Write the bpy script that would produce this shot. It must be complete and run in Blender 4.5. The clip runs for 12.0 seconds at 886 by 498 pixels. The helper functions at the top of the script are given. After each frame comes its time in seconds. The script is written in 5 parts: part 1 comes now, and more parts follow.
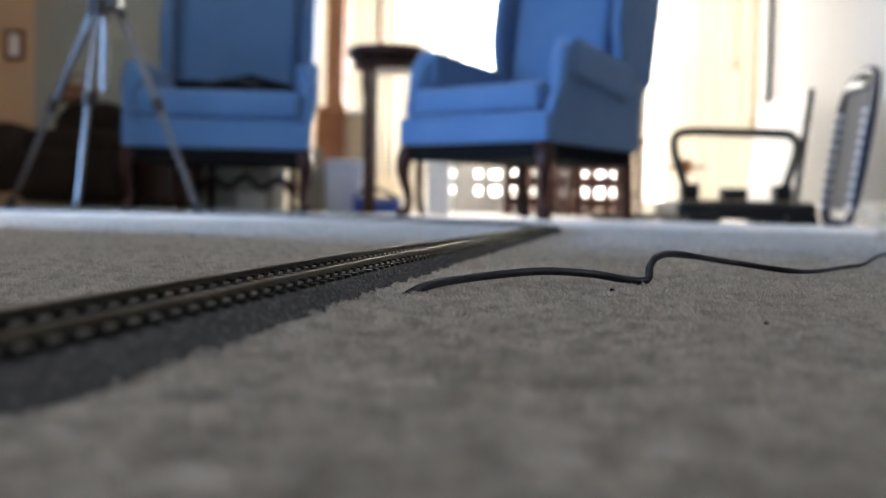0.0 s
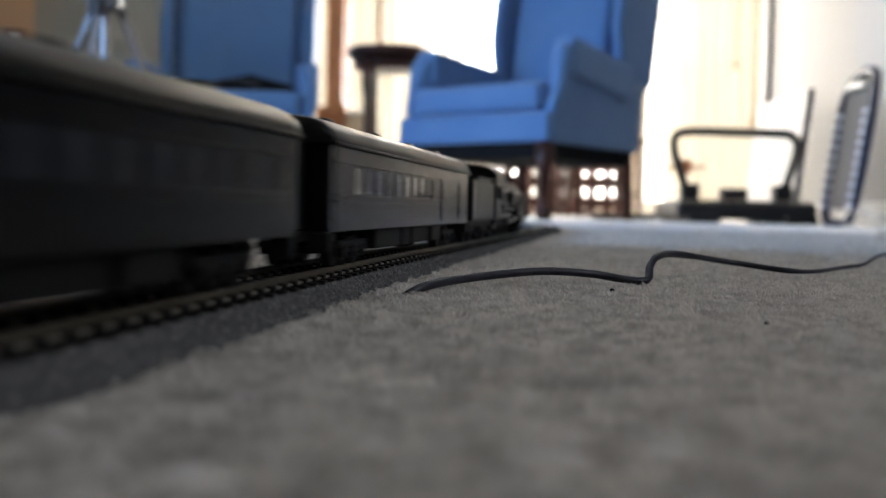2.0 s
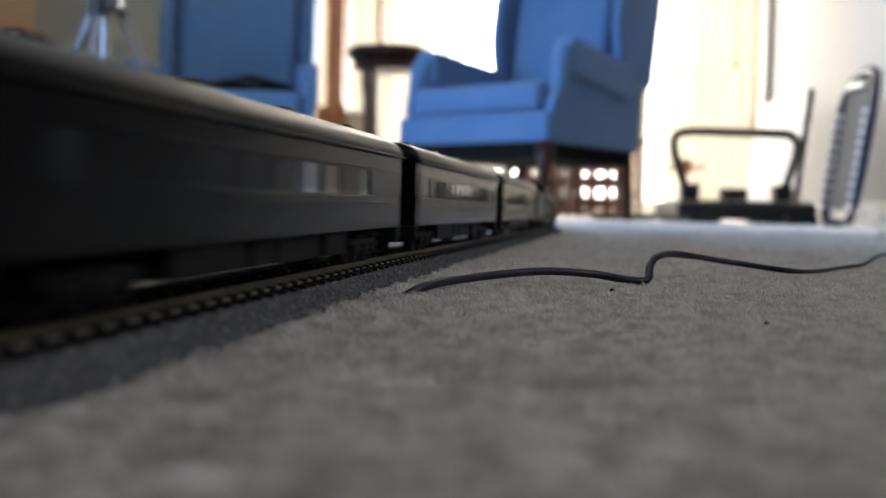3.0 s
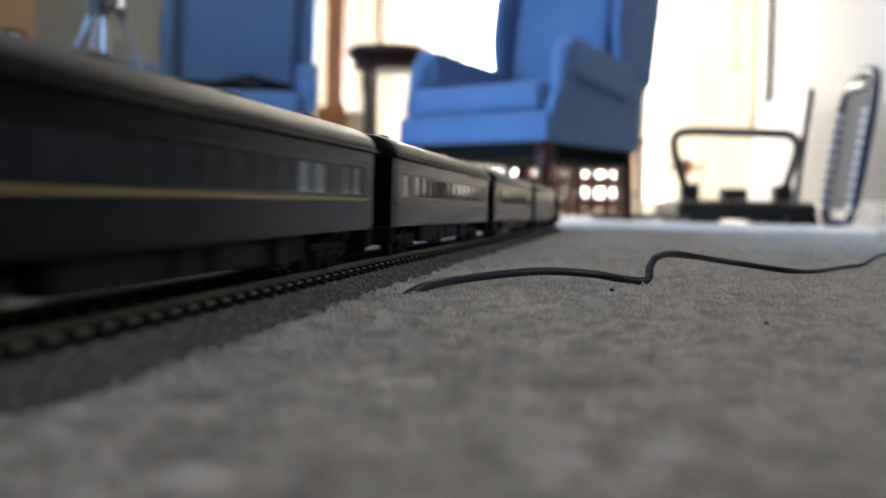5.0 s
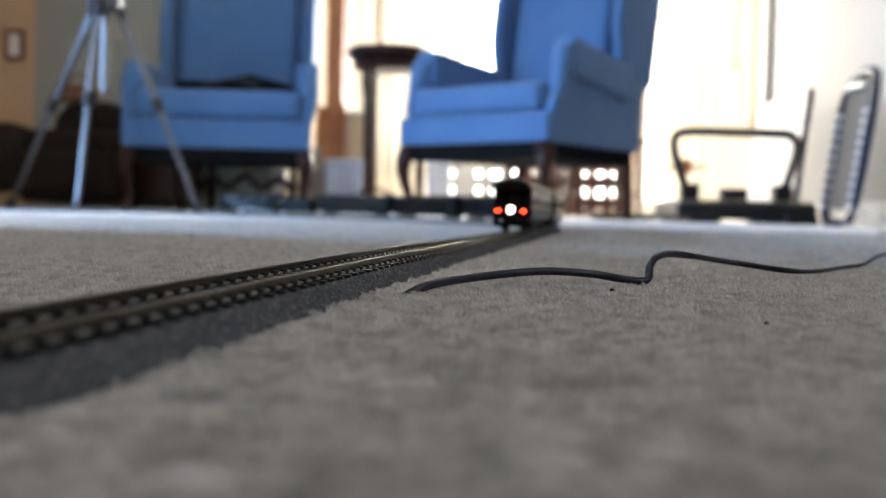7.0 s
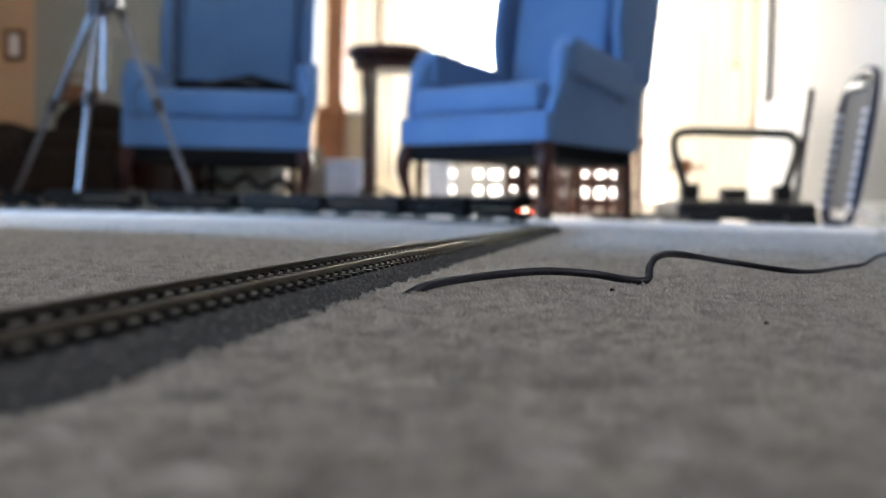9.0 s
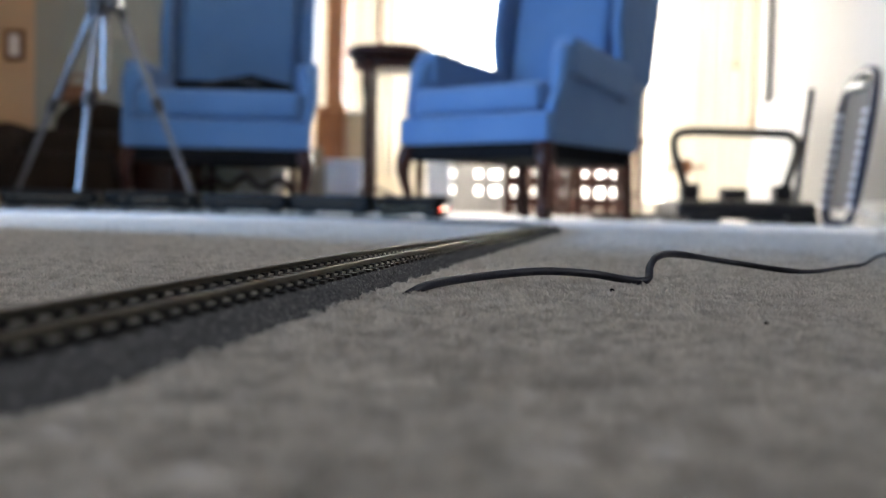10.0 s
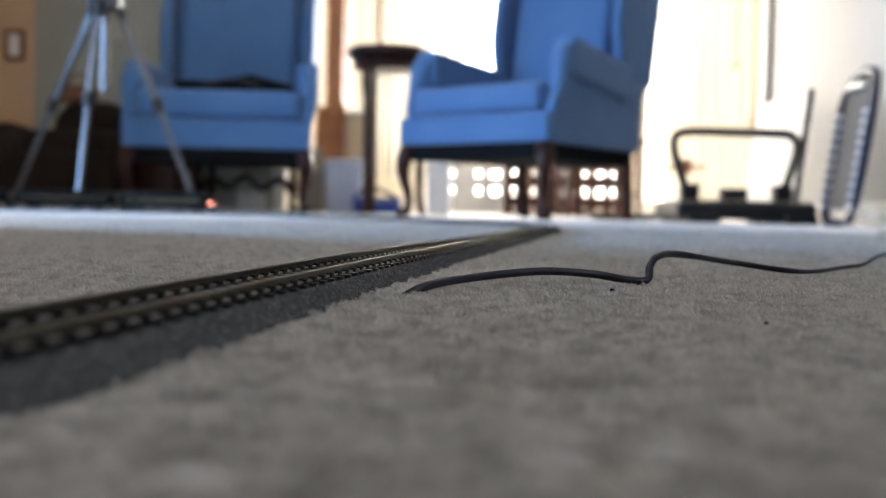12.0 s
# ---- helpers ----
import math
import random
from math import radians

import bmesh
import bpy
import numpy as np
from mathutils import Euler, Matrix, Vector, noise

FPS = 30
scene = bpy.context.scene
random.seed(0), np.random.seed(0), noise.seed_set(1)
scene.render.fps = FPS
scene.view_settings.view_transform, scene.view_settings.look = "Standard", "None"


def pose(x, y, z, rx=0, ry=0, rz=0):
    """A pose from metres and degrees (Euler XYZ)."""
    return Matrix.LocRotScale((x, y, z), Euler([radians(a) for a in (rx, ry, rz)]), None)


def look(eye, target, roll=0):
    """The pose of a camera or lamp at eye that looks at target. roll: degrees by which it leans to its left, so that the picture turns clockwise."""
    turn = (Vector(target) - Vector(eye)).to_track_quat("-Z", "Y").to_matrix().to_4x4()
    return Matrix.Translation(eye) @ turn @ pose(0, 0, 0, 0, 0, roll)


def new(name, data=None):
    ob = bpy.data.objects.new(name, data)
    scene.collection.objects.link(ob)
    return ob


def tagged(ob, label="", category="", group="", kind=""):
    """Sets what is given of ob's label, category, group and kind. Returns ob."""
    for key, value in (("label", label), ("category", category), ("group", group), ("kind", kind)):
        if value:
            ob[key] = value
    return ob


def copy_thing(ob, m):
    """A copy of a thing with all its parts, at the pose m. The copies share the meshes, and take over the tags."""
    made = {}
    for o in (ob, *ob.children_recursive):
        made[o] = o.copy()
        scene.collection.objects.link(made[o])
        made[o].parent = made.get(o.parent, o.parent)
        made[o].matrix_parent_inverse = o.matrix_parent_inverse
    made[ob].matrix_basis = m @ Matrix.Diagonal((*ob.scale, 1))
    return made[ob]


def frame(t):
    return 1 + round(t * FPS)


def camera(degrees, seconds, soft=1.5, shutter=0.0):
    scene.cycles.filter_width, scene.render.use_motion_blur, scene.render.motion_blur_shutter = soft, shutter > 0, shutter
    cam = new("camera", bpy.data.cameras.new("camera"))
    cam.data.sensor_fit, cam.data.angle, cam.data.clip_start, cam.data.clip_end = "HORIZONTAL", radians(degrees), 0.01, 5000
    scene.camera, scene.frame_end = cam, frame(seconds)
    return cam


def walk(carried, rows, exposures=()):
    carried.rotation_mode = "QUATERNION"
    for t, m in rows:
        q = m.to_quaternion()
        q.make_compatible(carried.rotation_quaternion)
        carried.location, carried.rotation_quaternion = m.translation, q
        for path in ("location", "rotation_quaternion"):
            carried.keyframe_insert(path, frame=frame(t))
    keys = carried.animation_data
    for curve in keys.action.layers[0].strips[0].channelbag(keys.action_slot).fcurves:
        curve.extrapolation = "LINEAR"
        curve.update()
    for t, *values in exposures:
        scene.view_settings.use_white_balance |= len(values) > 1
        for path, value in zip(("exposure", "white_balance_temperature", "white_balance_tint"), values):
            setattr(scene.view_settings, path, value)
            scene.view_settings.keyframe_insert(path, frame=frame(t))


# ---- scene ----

# ---- camera: lies on the carpet, still ----
cam = camera(45.75, 12.0, soft=1.1, shutter=0.6)
EYE = (0.0, 0.0, 0.028)
PITCH, LEAN = -2.17, 1.3
cam_pose = pose(*EYE, 90 + PITCH, 0, 0) @ pose(0, 0, 0, 0, 0, LEAN)
walk(cam, [(0.0, cam_pose), (12.0, cam_pose)], exposures=[(0.0, 0.0), (3.0, 0.06), (5.0, 0.20), (6.0, 0.30), (7.0, 0.28), (9.0, 0.18), (12.0, 0.15)])
cam.data.dof.use_dof = True
cam.data.dof.focus_distance = 0.37
cam.data.dof.aperture_fstop = 11.5

# ---- light: daylight through the windows ----
world = bpy.data.worlds.new("world")
scene.world = world
world.use_nodes = True
wn = world.node_tree.nodes
sky = wn.new("ShaderNodeTexSky")
sky.sky_type, sky.sun_disc = "NISHITA", False
sky.sun_elevation, sky.sun_rotation = radians(38), radians(20)
wn["Background"].inputs["Strength"].default_value = 0.12
world.node_tree.links.new(sky.outputs["Color"], wn["Background"].inputs["Color"])

sun = new("sun", bpy.data.lights.new("sun", "SUN"))
sun.data.energy, sun.data.angle, sun.data.color = 3.0, radians(0.5), (1.0, 0.93, 0.82)
sun.matrix_world = look((0, 0, 0), (-math.sin(radians(20)), -math.cos(radians(20)), -math.tan(radians(38))))


def window_light(name, eye, target, w, h, power, colour):
    lamp = new(name, bpy.data.lights.new(name, "AREA"))
    lamp.data.shape, lamp.data.size, lamp.data.size_y = "RECTANGLE", w, h
    lamp.data.energy, lamp.data.color = power, colour
    lamp.matrix_world = look(eye, target)
    return lamp


window_light("sky_light_dining", (0.72, 8.60, 0.98), (0.6, 0, 0.6), 1.42, 1.6, 880, (1.0, 0.96, 0.90))
window_light("sky_light_patio", (-3.15, 2.2, 0.80), (1.0, 2.2, 0.25), 1.5, 0.9, 145, (0.33, 0.57, 1.0))
# Added fill from an unseen gap on the right, to brighten the near carpet.
window_light("sky_light_east", (1.70, -0.75, 1.50), (-0.3, 0.45, 0.0), 1.15, 1.25, 25, (0.92, 0.94, 1.0))

# ---- materials ----


def material(name, colour, rough=0.6, metal=0.0, spots=(), grain=0.0, grain_scale=60.0, bump=0.0, bump_scale=200.0, sheen=0.0, coat=0.0, spread=0.0, gloss=0.5):
    """spots: (scale, second colour, low, high): large blotches; grain: fine light and dark; spread: differs from object to object."""
    m = bpy.data.materials.new(name)
    m.use_nodes = True
    n, l = m.node_tree.nodes, m.node_tree.links
    b = n["Principled BSDF"]
    b.inputs["Roughness"].default_value, b.inputs["Metallic"].default_value = rough, metal
    b.inputs["Sheen Weight"].default_value, b.inputs["Coat Weight"].default_value = sheen, coat
    b.inputs["Specular IOR Level"].default_value = gloss
    at = n.new("ShaderNodeTexCoord").outputs["Object"]
    rgb = n.new("ShaderNodeRGB")
    rgb.outputs[0].default_value = (*colour, 1)
    out = rgb.outputs[0]

    def mixed(kind, fac, a, second):
        x = n.new("ShaderNodeMix")
        x.data_type, x.blend_type = "RGBA", kind
        l.new(fac, x.inputs["Factor"])
        l.new(a, x.inputs["A"])
        x.inputs["B"].default_value = (*second, 1)
        return x.outputs["Result"]

    def ramped(scale, low, high, detail=3):
        t = n.new("ShaderNodeTexNoise")
        t.inputs["Scale"].default_value, t.inputs["Detail"].default_value = scale, detail
        l.new(at, t.inputs["Vector"])
        r = n.new("ShaderNodeMapRange")
        r.inputs["From Min"].default_value, r.inputs["From Max"].default_value = low, high
        l.new(t.outputs["Fac"], r.inputs["Value"])
        return r.outputs["Result"]

    for scale, second, low, high in spots:
        out = mixed("MIX", ramped(scale, low, high), out, second)
    if grain:
        out = mixed("MULTIPLY", ramped(grain_scale, 0.35, 0.75), out, (1 - grain,) * 3)
    if spread:
        info = n.new("ShaderNodeObjectInfo")
        out = mixed("MULTIPLY", info.outputs["Random"], out, (1 - spread,) * 3)
    l.new(out, b.inputs["Base Color"])
    if bump:
        t = n.new("ShaderNodeTexNoise")
        t.inputs["Scale"].default_value, t.inputs["Detail"].default_value = bump_scale, 4
        l.new(at, t.inputs["Vector"])
        u = n.new("ShaderNodeBump")
        u.inputs["Strength"].default_value, u.inputs["Distance"].default_value = bump, 0.6 / bump_scale
        l.new(t.outputs["Fac"], u.inputs["Height"])
        l.new(u.outputs["Normal"], b.inputs["Normal"])
    return m


def glowing(name, colour, strength):
    m = bpy.data.materials.new(name)
    m.use_nodes = True
    b = m.node_tree.nodes["Principled BSDF"]
    b.inputs["Base Color"].default_value = (*colour, 1)
    b.inputs["Emission Color"].default_value = (*colour, 1)
    b.inputs["Emission Strength"].default_value = strength
    return m


def glassy(name, colour=(1, 1, 1), rough=0.02):
    m = bpy.data.materials.new(name)
    m.use_nodes = True
    b = m.node_tree.nodes["Principled BSDF"]
    b.inputs["Base Color"].default_value = (*colour, 1)
    b.inputs["Roughness"].default_value = rough
    b.inputs["Transmission Weight"].default_value = 1.0
    return m


CARPET = material("carpet_pile", (0.54, 0.51, 0.475), 0.95, spots=[(9, (0.50, 0.475, 0.44), 0.4, 0.65), (170, (0.37, 0.35, 0.325), 0.45, 0.62), (300, (0.42, 0.395, 0.37), 0.42, 0.66)], grain=0.35, grain_scale=900, bump=0.5, bump_scale=1500, sheen=0.3)
FIBRE = material("carpet_fibre", (0.84, 0.805, 0.755), 0.9, spots=[(220, (0.62, 0.595, 0.56), 0.35, 0.65), (30, (0.66, 0.635, 0.60), 0.4, 0.62), (110, (0.34, 0.322, 0.297), 0.46, 0.60)], sheen=0.3)


def backlit(m, colour, share):
    """Adds light that shines through, as in thin yarn."""
    n, l = m.node_tree.nodes, m.node_tree.links
    mix, tr = n.new("ShaderNodeMixShader"), n.new("ShaderNodeBsdfTranslucent")
    tr.inputs["Color"].default_value = (*colour, 1)
    mix.inputs["Fac"].default_value = share
    l.new(n["Principled BSDF"].outputs[0], mix.inputs[1])
    l.new(tr.outputs[0], mix.inputs[2])
    l.new(mix.outputs[0], n["Material Output"].inputs["Surface"])


backlit(FIBRE, (0.78, 0.745, 0.69), 0.45)


def by_island(m, low, high):
    """Each loose piece a little lighter or darker than the next."""
    n, l = m.node_tree.nodes, m.node_tree.links
    b = n["Principled BSDF"]
    geo, ramp, mix = n.new("ShaderNodeNewGeometry"), n.new("ShaderNodeMapRange"), n.new("ShaderNodeMix")
    ramp.inputs["To Min"].default_value, ramp.inputs["To Max"].default_value = low, high
    mix.data_type, mix.blend_type = "RGBA", "MULTIPLY"
    mix.inputs["Factor"].default_value = 1.0
    old = b.inputs["Base Color"].links[0].from_socket
    l.new(geo.outputs["Random Per Island"], ramp.inputs["Value"])
    l.new(old, mix.inputs["A"])
    l.new(ramp.outputs["Result"], mix.inputs["B"])
    l.new(mix.outputs["Result"], b.inputs["Base Color"])


by_island(FIBRE, 0.76, 1.14)
CREAM = material("cream_paint", (0.84, 0.78, 0.66), 0.7, spots=[(1.3, (0.80, 0.73, 0.61), 0.4, 0.7)], bump=0.1, bump_scale=120)
BEIGE = material("beige_board", (0.34, 0.27, 0.19), 0.7, grain=0.1, grain_scale=60)
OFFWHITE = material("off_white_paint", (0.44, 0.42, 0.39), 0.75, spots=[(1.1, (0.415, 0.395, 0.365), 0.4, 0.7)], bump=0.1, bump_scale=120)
GREEN_GREY = material("grey_green_paint", (0.40, 0.40, 0.335), 0.6, spots=[(2, (0.37, 0.37, 0.31), 0.4, 0.7)], bump=0.05, bump_scale=120)
TAN = material("tan_paint", (0.68, 0.46, 0.27), 0.65, spots=[(2, (0.64, 0.43, 0.25), 0.4, 0.7)])
TRIM = material("white_trim_paint", (0.8, 0.78, 0.72), 0.45, grain=0.06, grain_scale=30)
CEIL = material("ceiling_paint", (0.78, 0.77, 0.74), 0.9, bump=0.2, bump_scale=150)
BLUE = material("blue_upholstery", (0.072, 0.177, 0.375), 0.85, spots=[(7, (0.084, 0.197, 0.40), 0.4, 0.7)], grain=0.2, grain_scale=700, bump=0.35, bump_scale=900, sheen=0.25)
PIPING = material("blue_piping", (0.075, 0.18, 0.40), 0.8, grain=0.2, grain_scale=900)
MAHOGANY = material("dark_mahogany", (0.036, 0.011, 0.008), 0.32, gloss=0.22, spots=[(14, (0.028, 0.009, 0.007), 0.4, 0.65)], grain=0.25, grain_scale=160)
BLACKCLOTH = material("black_dust_cover", (0.010, 0.010, 0.011), 0.95, gloss=0.08, grain=0.3, grain_scale=500)
OAK = material("reddish_brown_wood", (0.30, 0.12, 0.045), 0.38, spots=[(6, (0.22, 0.085, 0.03), 0.4, 0.7)], grain=0.3, grain_scale=90)
BROWN_FABRIC = material("brown_plush", (0.030, 0.020, 0.014), 0.95, gloss=0.12, spots=[(8, (0.021, 0.014, 0.010), 0.4, 0.65)], grain=0.3, grain_scale=400, bump=0.5, bump_scale=500, sheen=0.03)
TAN_LEATHER = material("tan_leather", (0.22, 0.10, 0.045), 0.6, grain=0.2, grain_scale=200)
ALU = material("brushed_aluminium", (0.17, 0.175, 0.185), 0.42, 1.0, grain=0.1, grain_scale=300)
BLACK_PLASTIC = material("black_plastic", (0.014, 0.014, 0.016), 0.42, grain=0.3, grain_scale=300)
BLACK_METAL = material("black_painted_steel", (0.013, 0.013, 0.015), 0.35, grain=0.2, grain_scale=200)
WHITE_PLASTIC = material("white_plastic", (0.74, 0.75, 0.79), 0.45, spots=[(5, (0.66, 0.68, 0.74), 0.4, 0.7)])
# Grey stands for white joinery seen against the daylight.
MASK_GREY = material("pale_grey_mask", (0.30, 0.30, 0.31), 0.6, spots=[(5, (0.26, 0.26, 0.272), 0.4, 0.7)])
BLUE_PLASTIC = material("blue_plastic", (0.03, 0.08, 0.42), 0.4, grain=0.15, grain_scale=80)
GREY_MESH = material("taupe_mesh_fabric", (0.19, 0.175, 0.155), 0.9, grain=0.25, grain_scale=500)
STRAP_WHITE = material("white_webbing", (0.62, 0.66, 0.74), 0.8, grain=0.15, grain_scale=300)
NAVY = material("navy_vinyl", (0.012, 0.017, 0.042), 0.5, grain=0.2, grain_scale=200)
CABLE = material("black_cable_jacket", (0.009, 0.009, 0.016), 0.42, gloss=0.3, spots=[(120, (0.02, 0.02, 0.028), 0.4, 0.6)], bump=0.3, bump_scale=900)
GREY_CABLE = material("grey_cable_jacket", (0.13, 0.13, 0.14), 0.5, grain=0.2, grain_scale=300)
BALLAST = material("dark_ballast", (0.045, 0.045, 0.048), 0.8, spots=[(900, (0.15, 0.148, 0.145), 0.5, 0.72)], grain=0.5, grain_scale=1600, bump=1.0, bump_scale=1400)
GRAIN = material("ballast_grain", (0.03, 0.03, 0.032), 0.6)
_n, _l = GRAIN.node_tree.nodes, GRAIN.node_tree.links
_g, _r, _m = _n.new("ShaderNodeNewGeometry"), _n.new("ShaderNodeMapRange"), _n.new("ShaderNodeMix")
_r.inputs["From Min"].default_value, _r.inputs["From Max"].default_value = 0.55, 1.0
_m.data_type = "RGBA"
_m.inputs["A"].default_value, _m.inputs["B"].default_value = (0.025, 0.025, 0.027, 1), (0.20, 0.195, 0.19, 1)
_l.new(_g.outputs["Random Per Island"], _r.inputs["Value"])
_l.new(_r.outputs["Result"], _m.inputs["Factor"])
_l.new(_m.outputs["Result"], _n["Principled BSDF"].inputs["Base Color"])
TIE = material("black_plastic_tie", (0.007, 0.006, 0.0055), 0.5, gloss=0.25, grain=0.3, grain_scale=1200, spread=0.3)
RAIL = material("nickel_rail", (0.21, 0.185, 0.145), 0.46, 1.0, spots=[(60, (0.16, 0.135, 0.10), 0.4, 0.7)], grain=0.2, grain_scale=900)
FOOT_GLEAM = material("rail_foot_gleam", (0.58, 0.55, 0.48), 0.5, 1.0, spots=[(400, (0.5, 0.46, 0.38), 0.4, 0.7)])
CAR_SIDE = material("dark_olive_car_paint", (0.003, 0.0028, 0.0025), 0.22, gloss=0.085, spots=[(40, (0.005, 0.0047, 0.0042), 0.4, 0.7)], bump=0.06, bump_scale=700)
CAR_ROOF = material("black_roof_paint", (0.004, 0.0038, 0.0035), 0.34, gloss=0.10, spots=[(50, (0.006, 0.0058, 0.0055), 0.4, 0.7)])
LOCO_BLACK = material("black_engine_paint", (0.0025, 0.0025, 0.0027), 0.34, gloss=0.07, spots=[(60, (0.004, 0.004, 0.0042), 0.4, 0.7)], bump=0.1, bump_scale=900)
LOCO_ROD = material("steel_rod", (0.36, 0.36, 0.37), 0.35, 1.0)
GREY_BOX = material("smokebox_graphite", (0.014, 0.014, 0.015), 0.45, gloss=0.3, grain=0.2, grain_scale=300)
UNDER = material("black_underframe", (0.003, 0.003, 0.0032), 0.6, gloss=0.15, grain=0.3, grain_scale=500)
GOLD = material("gold_stripe_paint", (0.20, 0.155, 0.055), 0.5)
CAR_GLASS = material("smoky_car_glass", (0.006, 0.0065, 0.008), 0.05, gloss=0.7)
RED_LAMP = glowing("red_marker_glow", (1.0, 0.040, 0.012), 17)
WHITE_LAMP = glowing("white_drumhead_glow", (1.0, 0.92, 0.72), 6)
DARK_FILL = material("dark_brown_fill", (0.05, 0.041, 0.034), 0.8, spots=[(2, (0.044, 0.036, 0.030), 0.4, 0.7)])
DAYLIGHT = glowing("bright_daylight", (1.0, 0.965, 0.90), 3.0)
PANE = glassy("window_glass")
PANE_CAB = glassy("cabinet_glass")


def cloth(name, shining, front, share):
    """Thin cloth that lets daylight through."""
    m = bpy.data.materials.new(name)
    m.use_nodes = True
    n, l = m.node_tree.nodes, m.node_tree.links
    n.remove(n["Principled BSDF"])
    mix, tr, df = n.new("ShaderNodeMixShader"), n.new("ShaderNodeBsdfTranslucent"), n.new("ShaderNodeBsdfDiffuse")
    tr.inputs["Color"].default_value, df.inputs["Color"].default_value = (*shining, 1), (*front, 1)
    mix.inputs["Fac"].default_value = share
    l.new(tr.outputs[0], mix.inputs[1])
    l.new(df.outputs[0], mix.inputs[2])
    l.new(mix.outputs[0], n["Material Output"].inputs["Surface"])
    return m


CURTAIN = cloth("ivory_sheer", (0.80, 0.745, 0.65), (0.86, 0.80, 0.68), 0.4)
WALL_GLOW = cloth("cream_wall_glow", (0.65, 0.615, 0.55), (0.84, 0.80, 0.72), 0.42)
PAPER = material("white_paper_board", (0.88, 0.86, 0.82), 0.7, grain=0.05, grain_scale=40)

# ---- mesh helpers ----


def mesh_from(name, bm, mat, smooth=False):
    me = bpy.data.meshes.new(name)
    bmesh.ops.recalc_face_normals(bm, faces=bm.faces)
    bm.to_mesh(me)
    bm.free()
    for p in me.polygons:
        p.use_smooth = smooth
    if mat:
        me.materials.append(mat)
    return me


def part(name, bm, mat, parent=None, label="", smooth=False, at=None):
    """Links a bmesh as one mesh object under a thing or a part."""
    ob = new(name, mesh_from(name, bm, mat, smooth))
    if parent:
        ob.parent = parent
    if at:
        ob.matrix_basis = at
    if label:
        ob["label"] = label
    return ob


def thing(name, label, category, at=None, group="", kind=""):
    ob = new(name)
    ob.empty_display_size = 0.05
    if at:
        ob.matrix_basis = at
    return tagged(ob, label, category, group, kind)


def box(x0, x1, y0, y1, z0, z1, bevel=0.0, bm=None, segments=2):
    own = bmesh.new()
    bmesh.ops.create_cube(own, size=1)
    for v in own.verts:
        v.co = Vector(((x0 + x1) / 2 + v.co.x * (x1 - x0), (y0 + y1) / 2 + v.co.y * (y1 - y0), (z0 + z1) / 2 + v.co.z * (z1 - z0)))
    if bevel:
        bmesh.ops.bevel(own, geom=own.edges[:], offset=bevel, segments=segments, affect="EDGES", profile=0.5)
    return joined(bm, own)


def joined(bm, own):
    if bm is None:
        return own
    me = bpy.data.meshes.new("scratch")
    own.to_mesh(me)
    own.free()
    bm.from_mesh(me)
    bpy.data.meshes.remove(me)
    return bm


def rod(a, b, r0, r1=None, sides=12, bm=None):
    a, b = Vector(a), Vector(b)
    r1 = r0 if r1 is None else r1
    own = bmesh.new()
    bmesh.ops.create_cone(own, cap_ends=True, segments=sides, radius1=r0, radius2=r1, depth=(b - a).length)
    turn = (b - a).to_track_quat("Z", "Y").to_matrix().to_4x4()
    bmesh.ops.transform(own, matrix=Matrix.Translation((a + b) / 2) @ turn, verts=own.verts)
    return joined(bm, own)


def tube(points, radii, sides=10, bm=None, closed=False):
    """A round tube along points."""
    own = bmesh.new()
    pts = [Vector(p) for p in points]
    radii = radii if isinstance(radii, (list, tuple)) else [radii] * len(pts)
    rings, n = [], len(pts)
    side = None
    for i, p in enumerate(pts):
        q0 = pts[(i - 1) % n] if closed or i > 0 else p
        q1 = pts[(i + 1) % n] if closed or i < n - 1 else p
        d = (q1 - q0).normalized()
        if side is None:
            side = d.orthogonal().normalized()
        side = (side - d * side.dot(d)).normalized()
        up = d.cross(side)
        rings.append([own.verts.new(p + (side * math.cos(a) + up * math.sin(a)) * radii[i]) for a in (2 * math.pi * k / sides for k in range(sides))])
    for i in range(n if closed else n - 1):
        r, s = rings[i], rings[(i + 1) % n]
        for k in range(sides):
            own.faces.new((r[k], r[(k + 1) % sides], s[(k + 1) % sides], s[k]))
    if not closed:
        own.faces.new(rings[0][::-1])
        own.faces.new(rings[-1])
    return joined(bm, own)


def lathe(profile, sides=24, bm=None):
    """Turned about z; profile: (radius, height)."""
    own = bmesh.new()
    rings = [[own.verts.new((r * math.cos(2 * math.pi * k / sides), r * math.sin(2 * math.pi * k / sides), z)) for k in range(sides)] for r, z in profile]
    for r, s in zip(rings, rings[1:]):
        for k in range(sides):
            own.faces.new((r[k], r[(k + 1) % sides], s[(k + 1) % sides], s[k]))
    own.faces.new(rings[0][::-1])
    own.faces.new(rings[-1])
    return joined(bm, own)


def extruded(outline, y0, y1, bm=None, bevel=0.0, axis="y"):
    """A flat outline (x, z) pushed from y0 to y1 (or (y, z) along x)."""
    own = bmesh.new()
    put = (lambda a, b, c: (a, c, b)) if axis == "y" else (lambda a, b, c: (c, a, b))
    f = own.faces.new([own.verts.new(put(a, b, y0)) for a, b in outline])
    made = bmesh.ops.extrude_face_region(own, geom=[f])
    for v in made["geom"]:
        if isinstance(v, bmesh.types.BMVert):
            v.co = Vector(put(v.co.x if axis == "y" else v.co.y, v.co.z, y1))
    bmesh.ops.recalc_face_normals(own, faces=own.faces)
    if bevel:
        bmesh.ops.bevel(own, geom=own.edges[:], offset=bevel, segments=2, affect="EDGES", profile=0.5)
    return joined(bm, own)


